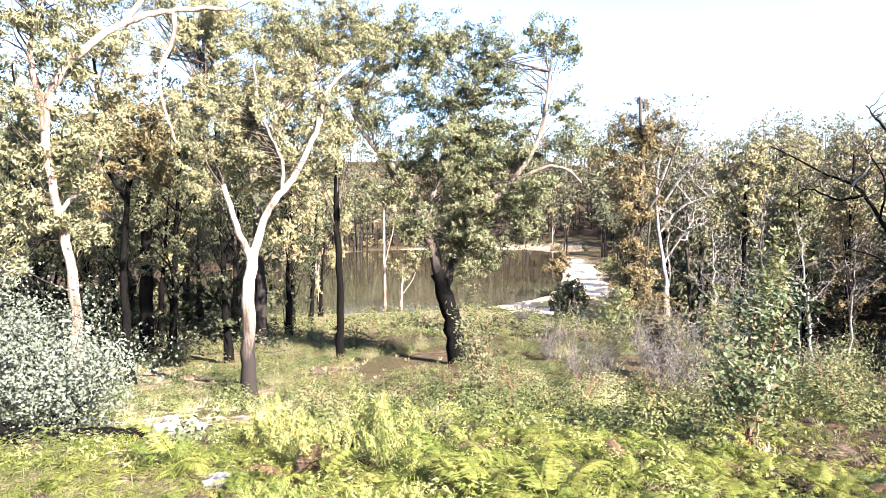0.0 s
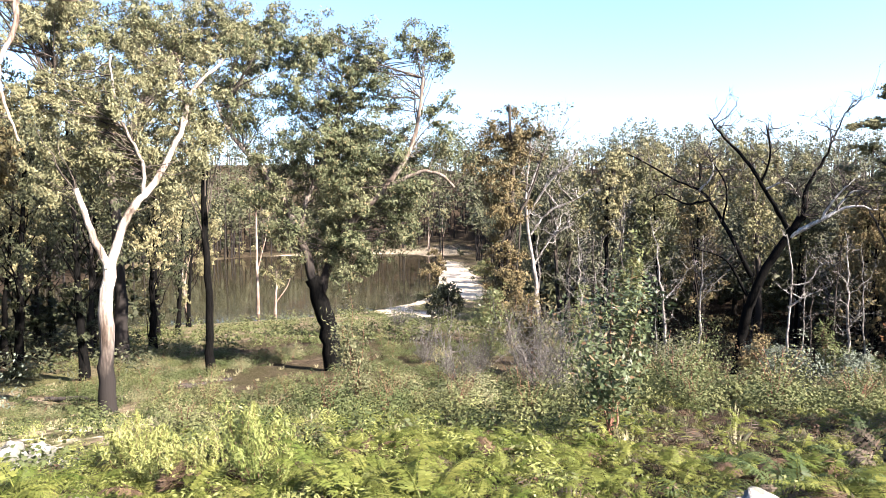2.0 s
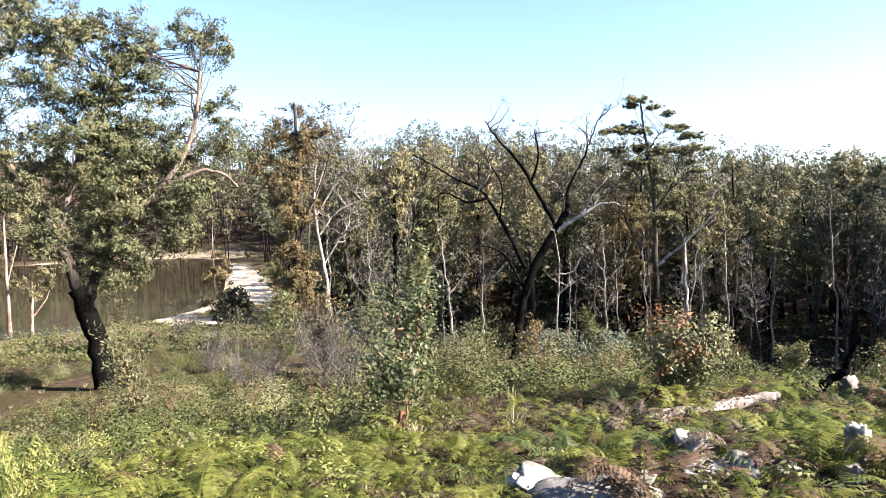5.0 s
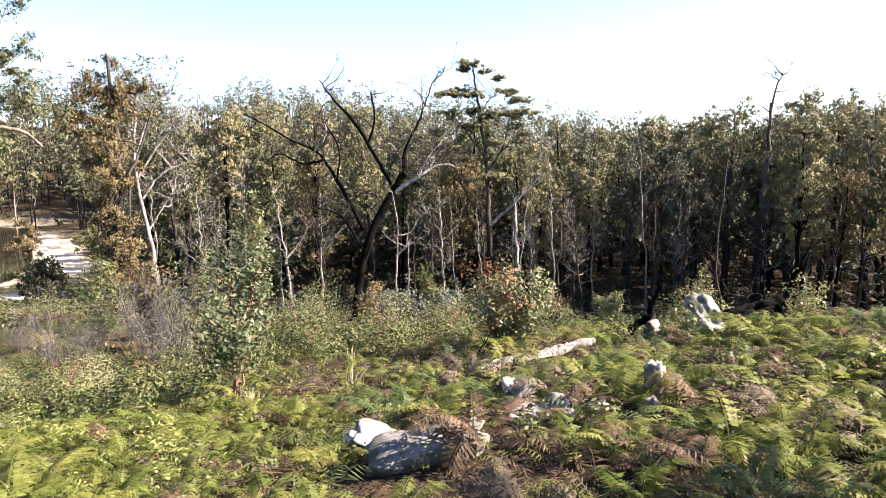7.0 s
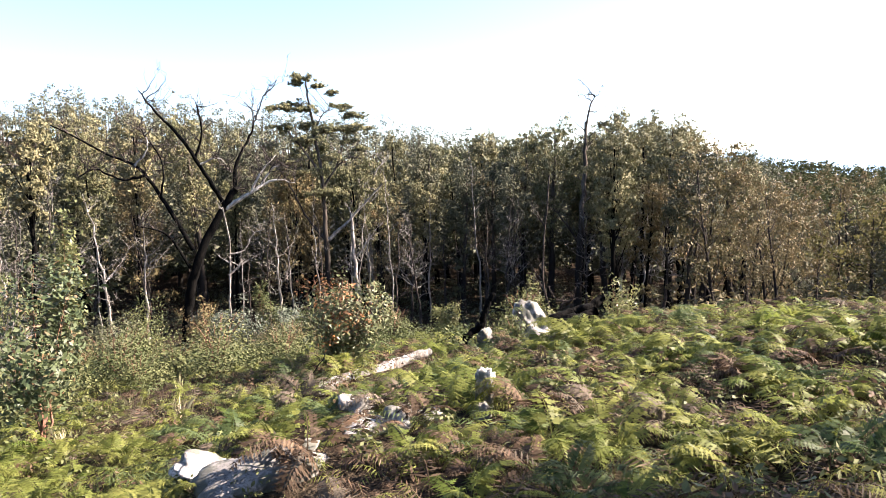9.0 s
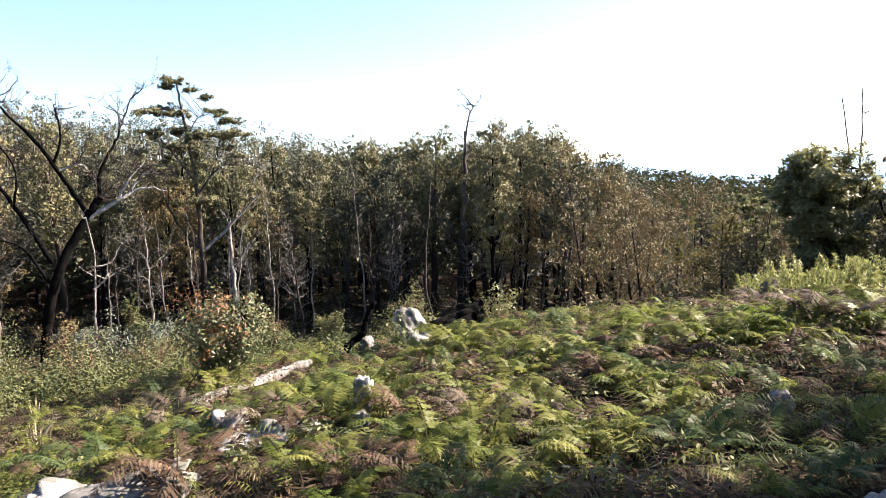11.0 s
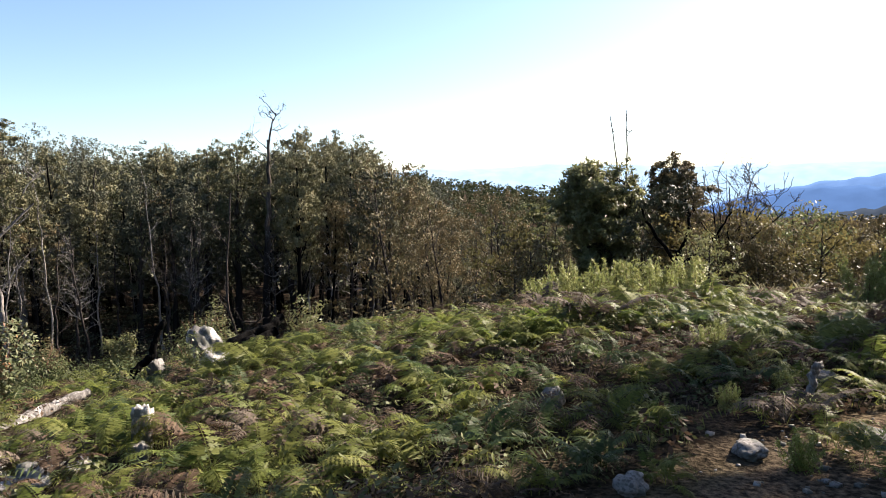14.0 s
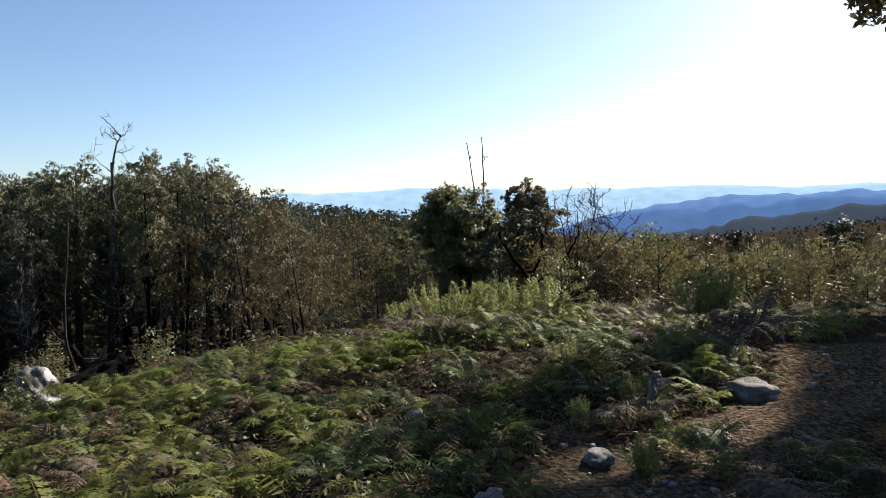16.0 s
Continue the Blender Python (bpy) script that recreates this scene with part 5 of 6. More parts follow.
def crest_tree(az, r, el, half_w, half_h, clumps, leaf, label, seed, bark="bark_grey", per=190, leaf_l=0.14):
    """A young tree whose crown's middle stands at elevation el, its foot hidden below the crest."""
    x, y = at(az, r)
    up = r * math.tan(radians(el)) - ground_z(x, y)
    return hero_tree("young_gum", az, r, [(0.07, 0.03, [(0, 0, -0.2), (0.05, 0, up * 0.6), (0, 0, up)]), (0.04, 0.015, [(0.05, 0, up * 0.5), (half_w * 0.5, 0, up * 0.9), (half_w * 0.6, 0, up + half_h * 0.6)]), (0.04, 0.015, [(0.05, 0, up * 0.45), (-half_w * 0.5, 0, up * 0.85), (-half_w * 0.5, 0, up + half_h * 0.4)])],
                     [(0, 0, up, half_w, half_w, half_h, clumps), (0, 0, up - half_h * 1.1, half_w * 0.9, half_w, half_h * 0.9, clumps // 2), (-half_w * 0.2, 0, up + half_h * 0.5, half_w * 0.6, half_w * 0.6, half_h * 0.5, clumps // 3)], bark, leaf, label, per, leaf_l, leaf_l * 0.38, seed, clump_r=0.3, category="shrub", sides=6, droop=0.4)


crest_tree(93.5, 20.5, -2.2, 1.2, 1.4, 160, "sapling", "dense rounded young eucalyptus standing over the crest", 50, per=260, leaf_l=0.115)
crest_tree(99.3, 23, -1.4, 0.95, 1.3, 76, "gum_brown", "feathery bronze young eucalyptus among dead branches", 55, per=170, leaf_l=0.13)
crest_tree(88.6, 36, -3.4, 1.1, 1.3, 16, "sapling", "yellow-green young eucalyptus below the crest", 56, per=120, leaf_l=0.2)
crest_tree(115.0, 27, -4.2, 0.5, 0.7, 9, "gum_dark", "small dark eucalyptus with upright stems", 57, per=120)
crest_tree(121.5, 27, -3.6, 1.1, 0.8, 10, "gum_dark", "small open eucalyptus beyond the path", 58, per=110)
crest_tree(112.0, 30, -4.6, 1.3, 0.7, 14, "gum_brown", "bronze-leaved low eucalyptus beyond the crest", 59, per=120, leaf_l=0.18)
crest_tree(107.0, 30, -4.4, 1.2, 0.7, 14, "sapling", "low rounded eucalyptus beyond the crest", 60, per=120, leaf_l=0.18)
sapling("gum_sapling", 98.6, 24, 3.3, 2.6, 9, 2600, 0.14, "gum_dark", "dark young eucalyptus among dead branches", 51, "dead_dark", bare=0.3, top=1.3)
sapling("gum_sapling", 105, 30, 3.0, 2.6, 9, 1500, 0.14, "gum_dark", "low dark eucalyptus beyond the crest", 52, "dead_dark", bare=0.3, top=-2.0)
sapling("gum_sapling", 114.6, 26, 2.9, 1.6, 7, 900, 0.13, "sapling", "small eucalyptus with upright stems", 53, bare=0.4, top=-2.6)
sapling("gum_sapling", 121.6, 26, 3.6, 2.4, 8, 1500, 0.14, "gum_dark", "small open eucalyptus beyond the path", 54, bare=0.5, top=-1.8)
for az, r, h, w, s in ((30.4, 22, 2.2, 2.6, 61), (28, 19, 2.0, 2.0, 62), (34.4, 44, 3.9, 2.4, 63), (36.6, 42, 3.2, 2.2, 64), (39.6, 44, 4.6, 2.0, 65), (41.6, 46, 3.4, 2.2, 66), (43.2, 44, 3.0, 2.2, 67), (20.4, 24, 3.2, 2.2, 68), (17.6, 30, 4.4, 2.4, 69), (22, 33, 5.0, 2.0, 70), (14.2, 38, 4.2, 2.4, 71), (37.8, 43, 3.6, 2.6, 72), (40.6, 43, 3.0, 2.6, 73), (35.4, 45, 3.4, 2.4, 74), (49.5, 44, 3.0, 2.0, 75), (54.5, 45, 3.2, 2.2, 76)):
    sapling("gum_sapling", az, r, h, w, 10, 5200 if r < 30 else 2600, 0.085 if r < 30 else 0.2, "gum_dark" if s == 62 else "blue" if s in (64, 72, 73, 74, 66) else "sapling" if s % 3 else "gum_brown", "bushy young eucalyptus at the edge of the clearing", s)

for az, r, h, w, leaf, label in ((10.5, 63, 4.0, 1.9, "gum_dark", "dense dark bush on the pond's bank"), (9.6, 101, 6.5, 2.2, "gum_brown", "bronze young gum tree at the water's edge"), (13.6, 112, 4.4, 2.4, "sapling", "bright green bush beside the sandy track")):
    hero_tree("bank_bush", az, r, [(0.12, 0.04, [(0, 0, -0.2), (0.1, 0, h * 0.4), (0, 0, h * 0.8)]), (0.06, 0.02, [(0, 0, h * 0.2), (w * 0.4, 0, h * 0.5), (w * 0.6, 0, h * 0.6)])],
              [(0, 0, h * 0.42, w, w, h * 0.36, 30), (0, 0, h * 0.7, w * 0.6, w * 0.6, h * 0.26, 14)], "bark_grey", leaf, label, per=70, leaf_l=0.34, leaf_w=0.15, seed=int(r), clump_r=0.7, category="shrub", sides=6)

# grey leafless shrubs
for az, r, h, s in ((20.2, 15.5, 2.3, 81), (18.4, 17, 2.2, 82), (12.0, 18, 1.6, 87), (13.2, 30, 2.2, 83), (8.6, 34, 2.0, 84), (19.4, 24, 2.0, 85), (6.6, 52, 2.4, 86)):
    q = np.random.default_rng(s)
    g = Geo()
    for i in range(16):
        bare_limb(g, q, np.array([q.normal(0, 0.05), q.normal(0, 0.05), 0.0]), q.uniform(0, 6.28), h * q.uniform(0.3, 0.55), q.uniform(1.0, 2.6), 0.014, 9)
    x, y = at(az, r)
    ob = thing("dead_shrub", x, y, ground_z(x, y), 0, "grey leafless shrub of fine twigs", "shrub", "dead shrubs on the slope")
    part("twigwork", g.mesh("twigwork", "dead_grey"), ob, kind="stuff")

# twin bare poles and bare branches over the crest
bare_tree("dead_sapling", 95.3, 21.4, [(0.045, 0.012, [(0.0, 0, -0.3), (0.0, 0, 3.0), (-0.35, 0, 6.0)]), (0.045, 0.012, [(0.02, 0, 1.4), (0.1, 0, 3.8), (0.12, 0, 6.2)])], "dead_dark", "pair of thin bare poles from one root", 1, 91, 0.14, 0.006)
for az, r, s in ((98, 24, 92), (100.8, 25, 93), (102.6, 26, 94), (104.2, 24, 95), (97, 23, 96)):
    x, y = at(az, r)
    t_, b_ = dead_shape(s, r * math.tan(radians(0.3 + (s % 3) * 0.5)) - ground_z(x, y), 0.06, 13, 2.4, 5)
    ob = thing("dead_sapling", x, y, ground_z(x, y), 0, "dark bare branching sapling beyond the crest", "dead tree", "dead saplings over the crest")
    part("trunk", t_.mesh("trunk", "dead_dark", True), ob)
    part("branchwork", b_.mesh("branchwork", "dead_dark", True), ob, kind="stuff")

hero_tree("young_gum", 99.8, 19,
          [(0.13, 0.07, [(0, 0, -0.3), (0.05, 0, 0.9), (-0.1, 0, 1.6)]), (0.07, 0.025, [(0, 0, 1.2), (-0.6, 0, 2.0), (-1.1, 0, 2.9)]), (0.06, 0.02, [(-0.1, 0, 1.5), (0.2, 0, 2.3), (0.1, 0, 3.0)]), (0.05, 0.02, [(0, 0, 1.3), (0.7, 0, 1.9), (1.2, 0, 2.6)])],
          [(-0.9, 0, 2.7, 0.7, 0.6, 0.6, 12), (-0.2, 0, 2.9, 0.6, 0.6, 0.45, 9), (-1.3, 0, 1.9, 0.4, 0.5, 0.6, 7)],
          "bark_dark", "gum_dark", "crooked young gum with black trunk and thin dark crown", seed=88, per=110, leaf_l=0.13, leaf_w=0.045, clump_r=0.3, sides=7)
bare_tree("dead_tree", 103.0, 20, [(0.1, 0.04, [(0, 0, -0.3), (0.05, 0, 0.8), (0, 0, 1.5)])] + [(0.032, 0.01, [(0, 0, 0.9 + 0.1 * k), (0.3 * dx, 0.1 * k, 1.9), (dx * 0.75, 0.15 * k, top)]) for k, (dx, top) in enumerate(((-1.2, 2.9), (-0.6, 3.2), (0.1, 3.3), (0.7, 3.1), (1.3, 2.8), (1.9, 2.6)))],
          "bark_dark", "burnt black shrub with fanned bare branches", 5, 89, 0.6, 0.012)


def scrubby(x, y):
    """Leaves bare patches of pale soil between the bushes."""
    if math.hypot((x + 5.6) / 3.6, (y - 17) / 8) < 1:
        return noise.noise(Vector((x * 0.9, y * 0.9, 3.0))) > 0.18
    return math.sin(x * 0.55 + 1.2 * math.sin(y * 0.31)) + math.sin(y * 0.47 - 0.8 * math.sin(x * 0.37) + 2.0) > -0.75


# heath bushes all over the slope
HEATH = [grow_shrub("heath_bush", heath_shape(200 + i, 0.62 + 0.12 * i, 1.15 + 0.12 * i, 9, 2000, 0.052, 0.025), "stem_red", ("heath", "heath", "gum_pale", "heath", "heath")[i],
                    ("low olive heath bush with fine leaves", "low olive heath bush with dry tips", "dark green heath bush with fine leaves", "straggly straw-tipped heath bush", "fresh green heath bush with fine leaves")[i], "shrub", "heath bushes on the slope") for i in range(5)]
spots = spread_spots(rng, 80, (-12, 44), (12, 24), 0.95, scrubby) + spread_spots(rng, 110, (-32, 40), (22, 46), 1.5, scrubby) + spread_spots(rng, 30, (44, 64), (14, 44), 1.8) + spread_spots(rng, 60, (20, 46), (13, 40), 1.5)
strew(HEATH, spots, rng, 0.75, 1.35)
LIME = [grow_shrub("lime_bush", plume_shape(220 + i, 0.62, 0.6, 16, 2400), "stem_red", "lime", "bright lime-green feathery heath bush", "shrub", "bright feathery bushes") for i in range(2)]
strew(LIME, [at(*p) for p in ((-11.8, 8.4), (-9.6, 8.0), (-13.8, 9.2), (-4.2, 7.6), (-5.8, 8.6), (92.5, 11.6), (93.6, 11.0), (94.8, 12.6), (95.6, 11.8), (96.4, 12.8), (98, 11.6), (91, 12.4), (112.5, 13), (114, 13.5), (89.4, 12.2), (90.2, 11.4), (99.6, 12.2), (101, 12.6))], rng, 0.95, 1.45)
for p in ((-11, 5.2, 0.62), (-9, 5.0, 0.55), (-7, 5.4, 0.66), (-5.4, 5.0, 0.5), (-3, 5.7, 0.6), (-13, 5.7, 0.7), (-15.5, 6.2, 0.6), (104.0, 7.2, 0.6), (106, 5.6, 0.35), (111.5, 4.6, 0.4), (109.5, 6.2, 0.4), (117, 7.0, 0.35)):
    place(LIME[0], *at(p[0], p[1]), p[0] * 7, p[2])

# ---- bracken ----
GREENS = ("fern", "fern", "fern_dark", "fern_yellow", "fern_brown", "fern_dead")
FERN_WORDS = {"fern": "fresh green bracken fern on the slope", "fern_dark": "deep green bracken fern", "fern_yellow": "yellowing bracken fern in sunlight", "fern_brown": "dead rust-brown bracken fern", "fern_dead": "long-dead pale brown bracken fern"}
FERNS = []
for i, m_ in enumerate(GREENS):
    ob = thing("bracken_fern", 0, 0, 0, 0, FERN_WORDS[m_], "fern", "bracken on the slope")
    for v, f in fern_fronds(300 + i, 9, 0.38 + 0.03 * (i % 3), 15, True):
        part("frond", mesh_from("frond", v, f, m_), ob)
    FERNS.append(ob)


def patch(x, y, k, scale=0.8):
    """Uneven growth: rises and falls over a metre or so, -1 to 1."""
    return noise.noise(Vector((x * scale, y * scale, k * 7.3))) * 1.6


ROCKS = [at(*p) for p in ((62.6, 11.9), (43.4, 4.9), (40.5, 4.9), (37.6, 4.9), (41.8, 4.55), (40.0, 4.45), (38.2, 4.5), (36.6, 5.3), (48, 6.7), (49.4, 5.7), (52.2, 5.7), (54.8, 5.6), (59.3, 6.0), (44, 8.8), (46.5, 9.2), (49, 9.8), (51, 10.2), (53, 10.5), (-22, 11.2), (-27, 6.2))]


def open_ground(x, y, gap=0.38):
    """Clear of the footpath, and of the rocks and the slope just in front of them."""
    if any((x - a * 0.93) ** 2 + (y - b * 0.93) ** 2 < gap ** 2 for a, b in ROCKS):
        return False
    along = min(max(((x - 3.4) * 3.2 - (y + 1.0) * 3.6) / 23.2, 0), 1)
    return math.hypot(x - 3.4 - 3.2 * along, y + 1.0 + 3.6 * along) > 0.5 and math.hypot(x - 6.3, y + 4.3) > 1.0 and math.hypot(x, y) > 2.6


def fern_kind(x, y):
    a = patch(x, y, 1, 1.3) + rng.normal(0, 0.3)
    if x < 0.62 * y:
        return 4 if a < -0.75 else 0 if a < -0.1 else 1 if a < 0.4 else 3
    if a < (-0.36 if x > 1.2 * y else -0.55):
        return 5 if rng.uniform() < 0.35 else 4
    return 2 if a < -0.22 else int(rng.integers(2)) if a < 0.5 else 3


spots = spread_spots(rng, 200, (-30, 124), (3.4, 8.6), 0.36, lambda x, y: open_ground(x, y) and patch(x, y, 2, 1.1) > -0.45)
spots += spread_spots(rng, 90, (80, 124), (6.0, 12), 0.45, open_ground)
for k in range(6):
    first(FERNS[k], *spots[k])
for x, y in spots[6:]:
    place(FERNS[fern_kind(x, y)], x, y, rng.uniform(0, 360), (0.75 if y < 0 and x < 6.5 else 1.0) * (0.98 + 0.4 * patch(x, y, 2, 1.1)) * rng.uniform(0.8, 1.15), 0, (rng.normal(0, 8), rng.normal(0, 8)))
for k, az, r, big in ((0, 101.5, 5.0, 0.8), (2, 97.5, 4.3, 0.7), (0, 102.8, 4.1, 0.6), (0, 113.4, 5.0, 0.75), (2, 115.6, 4.8, 0.7), (0, 117.2, 4.55, 0.6), (0, 124.0, 4.7, 0.7), (2, 125.5, 4.4, 0.7), (2, 106.8, 6.2, 0.8), (0, 109.5, 6.5, 0.7)):
    place(FERNS[k], *at(az, r), az * 31, big, 0, (5, -6))
for p in ((66.0, 10.4, 1.7), (67.2, 9.8, 1.9), (68.4, 10.2, 1.6), (64.6, 9.6, 1.4), (57.0, 4.6, 0.95), (76, 5.2, 0.9), (71, 6.0, 0.95)):
    place(FERNS[3], *at(p[0], p[1]), p[0] * 11, p[2])
SMALL = {m_: [fern_shape(320 + i, 4, 0.3, 9, False) for i in range(3)] for m_ in ("fern", "fern_dark", "fern_brown", "fern_yellow", "fern_dead")}
for i, (m_, n_, az_, r_, low) in enumerate((("fern", 420, (15, 118), (3.2, 17), 0.1), ("fern_dark", 260, (30, 124), (3.2, 15), 0.15), ("fern_brown", 320, (20, 118), (3.2, 14), 0.1), ("fern_dead", 260, (-32, 118), (3.2, 13), 0.15), ("fern_yellow", 220, (-30, 100), (3.5, 14), 0.2), ("fern", 520, (-36, 22), (3.4, 12), -0.2), ("fern_yellow", 180, (-36, 10), (3.4, 10), 0.0), ("fern", 420, (60, 105), (8.5, 17), -0.2))):
    joined("bracken", SMALL[m_], spread_spots(rng, n_, az_, r_, 0.2, lambda x, y: open_ground(x, y) and patch(x, y, 10 + i, 0.9) > low), rng, m_, {"fern": "thick green bracken cover", "fern_dark": "deep green bracken cover", "fern_brown": "rust-brown dead bracken cover", "fern_yellow": "yellowing bracken cover", "fern_dead": "pale long-dead bracken cover"}[m_], "bracken", 0.6, 1.2)


# ---- grass and low growth ----
def tuft(seed, blades, tall, wide, width):
    q = np.random.default_rng(seed)
    a = q.uniform(0, 6.28, blades)
    root = np.column_stack([np.cos(a), np.sin(a), np.zeros(blades)]) * q.uniform(0, wide * 0.4, (blades, 1))
    h = tall * q.uniform(0.5, 1.1, (blades, 1))
    out = np.column_stack([np.cos(a), np.sin(a), np.zeros(blades)]) * h * q.uniform(0.1, 0.7, (blades, 1))
    up = np.array([[0, 0, 1.0]]) * h
    side = np.column_stack([-np.sin(a), np.cos(a), np.zeros(blades)]) * width
    v = np.stack([root - side, root + side, root + out * 0.45 + up * 0.65 + side * 0.8, root + out + up], 1).reshape(-1, 3)
    return v, np.arange(4 * blades).reshape(-1, 4)


joined("low_herbs", [low_clump(460 + i, 60, 0.22, 0.26, 0.05, 0.026) for i in range(4)], spread_spots(rng, 300, (15, 120), (3.3, 11), 0.26, lambda x, y: open_ground(x, y, 0.2)), rng, "heath", "small glossy-leaved herbs among the bracken", "herbs", 0.6, 1.3)
joined("bracken", SMALL["fern"], spread_spots(rng, 110, (28, 66), (3.4, 7.4), 0.2, lambda x, y: open_ground(x, y, 0.24)), rng, "fern", "low green bracken round the rocks", "bracken", 0.5, 0.85)
FINE = {m_: [fern_shape(340 + i, 8, 0.38, 13, True) for i in range(3)] for m_ in ("fern", "fern_dark", "fern_brown")}
for m_, n_, low in (("fern", 90, -0.3), ("fern_dark", 40, -0.1), ("fern_brown", 60, 0.0)):
    joined("bracken", FINE[m_], spread_spots(rng, n_, (40, 110), (6.0, 13), 0.4, lambda x, y: open_ground(x, y) and patch(x, y, len(m_), 1.1) > low), rng, m_, "mixed green and brown bracken fronds on the crest", "bracken", 0.7, 1.15)
joined("bracken", FINE["fern"], spread_spots(rng, 70, (4, 42), (5.2, 11), 0.4, open_ground), rng, "fern", "green bracken fronds on the lower slope", "bracken", 0.6, 1.05)
joined("dry_herbs", [low_clump(470 + i, 60, 0.22, 0.22, 0.05, 0.022) for i in range(4)], spread_spots(rng, 170, (-20, 120), (3.4, 11), 0.3, open_ground), rng, "fern_brown", "dead brown herbs among the bracken", "herbs", 0.6, 1.4)
joined("dry_grass", [tuft(400 + i, 18, 0.2, 0.3, 0.006) for i in range(4)], spread_spots(rng, 420, (-36, 50), (9, 36), 0.3), rng, "straw", "dry straw-coloured grass between the bushes", "grass", 0.6, 1.4)
joined("dry_grass", [tuft(410 + i, 22, 0.26, 0.3, 0.0028) for i in range(3)], spread_spots(rng, 50, (85, 125), (11, 16), 0.3), rng, "straw", "dry grass on the crest", "grass", 0.5, 1.1)
joined("green_undergrowth", [low_clump(420 + i, 210, 0.4, 0.42, 0.06, 0.03, 4) for i in range(5)], spread_spots(rng, 1000, (-36, 60), (9, 42), 0.42, scrubby), rng, "heath", "low olive undergrowth covering the slope", "undergrowth", 0.6, 1.5)
joined("fresh_undergrowth", [low_clump(430 + i, 120, 0.26, 0.3, 0.05, 0.02) for i in range(4)], spread_spots(rng, 280, (-36, 20), (5.5, 20), 0.42, scrubby), rng, "lime", "bright green low undergrowth", "undergrowth", 0.6, 1.3)
# dark leaf colour stands in for shade on the forest floor
joined("forest_undergrowth", [low_clump(440 + i, 60, 0.9, 1.4, 0.22, 0.09) for i in range(4)], spread_spots(rng, 560, (17, 86), (46, 72), 0.9, off_lake) + spread_spots(rng, 260, (-46, -14), (36, 70), 0.9, off_lake), rng, "gum_dark", "shrubs in shade-dark colour under the forest trees", "undergrowth", 0.5, 1.5)
joined("shore_scrub", [low_clump(480 + i, 60, 0.8, 1.1, 0.2, 0.08) for i in range(4)], spread_spots(rng, 300, (-17, 16), (42, 68), 0.9, off_lake), rng, "heath", "olive scrub between the slope and the pond", "undergrowth", 0.5, 1.4)
joined("crest_undergrowth", [low_clump(450 + i, 160, 0.65, 0.9, 0.1, 0.045, 5) for i in range(4)], spread_spots(rng, 420, (72, 128), (16.5, 40), 0.6), rng, "gum_brown", "bronze-green scrub beyond the crest", "undergrowth", 0.6, 1.6)


# ---- rocks, logs and stumps ----
def rock(name, az, r, size, sink, turn, seed, label, tilt=0.0, rough=0.22, material="rock", roll=0.0, boxy=3.2):
    x, y = at(az, r)
    bm = bmesh.new()
    bmesh.ops.create_icosphere(bm, subdivisions=4, radius=0.5)
    off = Vector((seed * 3.7, seed * 1.3, 0))
    for v in bm.verts:
        n = v.co.normalized()
        d = 1 + rough * noise.noise(n * 1.4 + off) * 1.6 + rough * 0.7 * noise.noise(n * 3.6 + off) + rough * 0.3 * noise.noise(n * 9 + off)
        flat = noise.cell(n * 1.7 + off) * 0.12
        box = (abs(n.x) ** boxy + abs(n.y) ** boxy + abs(n.z) ** boxy) ** (-1 / boxy)
        v.co = Vector((n.x * size[0], n.y * size[1], n.z * size[2])) * 0.5 * box * (d + flat * 0.5)
    me = bpy.data.meshes.new(name)
    bm.to_mesh(me)
    bm.free()
    me.polygons.foreach_set("use_smooth", np.ones(len(me.polygons), dtype=bool))
    me.materials.append(M[material])
    ob = new(name, me)
    ob.matrix_basis = pose(x, y, ground_z(x, y) + size[2] * 0.5 - sink, tilt, roll, turn)
    return tagged(ob, label, "rock")


rock("boulder", 62.6, 11.9, (0.46, 0.5, 1.0), 0.3, -50, 1, "weathered granite boulder, white on its sunny side", -10, 0.2, "rock_white", -24, 4.0)
rock("rock", 64.6, 10.6, (0.24, 0.22, 0.3), 0.12, 15, 21, "small white granite stone below a boulder", material="rock_white")
rock("rock", 58.4, 12.4, (0.34, 0.3, 0.46), 0.12, 20, 22, "grey granite stone behind a charred stump", rough=0.3)
rock("rock", 40.5, 5.0, (0.92, 0.4, 0.28), 0.11, -36, 2, "long pale granite slab half sunk in bracken", 18, 0.2, "rock", -10, 3.4)
rock("rock", 36.7, 5.35, (0.48, 0.26, 0.1), -0.1, -36, 3, "thin wedge of white granite leaning on a slab", 34, 0.2, "rock_white", 24, 4.5)
rock("rock", 48.0, 6.8, (0.38, 0.32, 0.32), 0.08, 30, 4, "rounded white granite rock with brown lichen", 6, 0.3, "rock_white", 20, 3.6)
rock("rock", 49.4, 5.8, (0.4, 0.3, 0.15), 0.03, -30, 5, "flat white granite slab in the bracken", 8, 0.24, "rock_white", 0, 3.8)
rock("rock", 52.2, 5.85, (0.3, 0.26, 0.2), 0.03, 20, 6, "broken white granite slab in the bracken", 10, 0.34, "rock_white", -8, 4.2)
rock("rock", 54.8, 5.85, (0.24, 0.2, 0.14), 0.03, 50, 20, "broken white granite slab in the bracken", 0, 0.34, "rock_white", 10, 4.2)
rock("rock", 59.3, 6.05, (0.16, 0.16, 0.42), 0.06, 10, 7, "upright white granite stone among ferns", 4, 0.34, "rock_white", -5, 3.4)
rock("rock", 59.1, 5.85, (0.16, 0.15, 0.18), 0.06, 40, 8, "grey stone at the foot of an upright one")
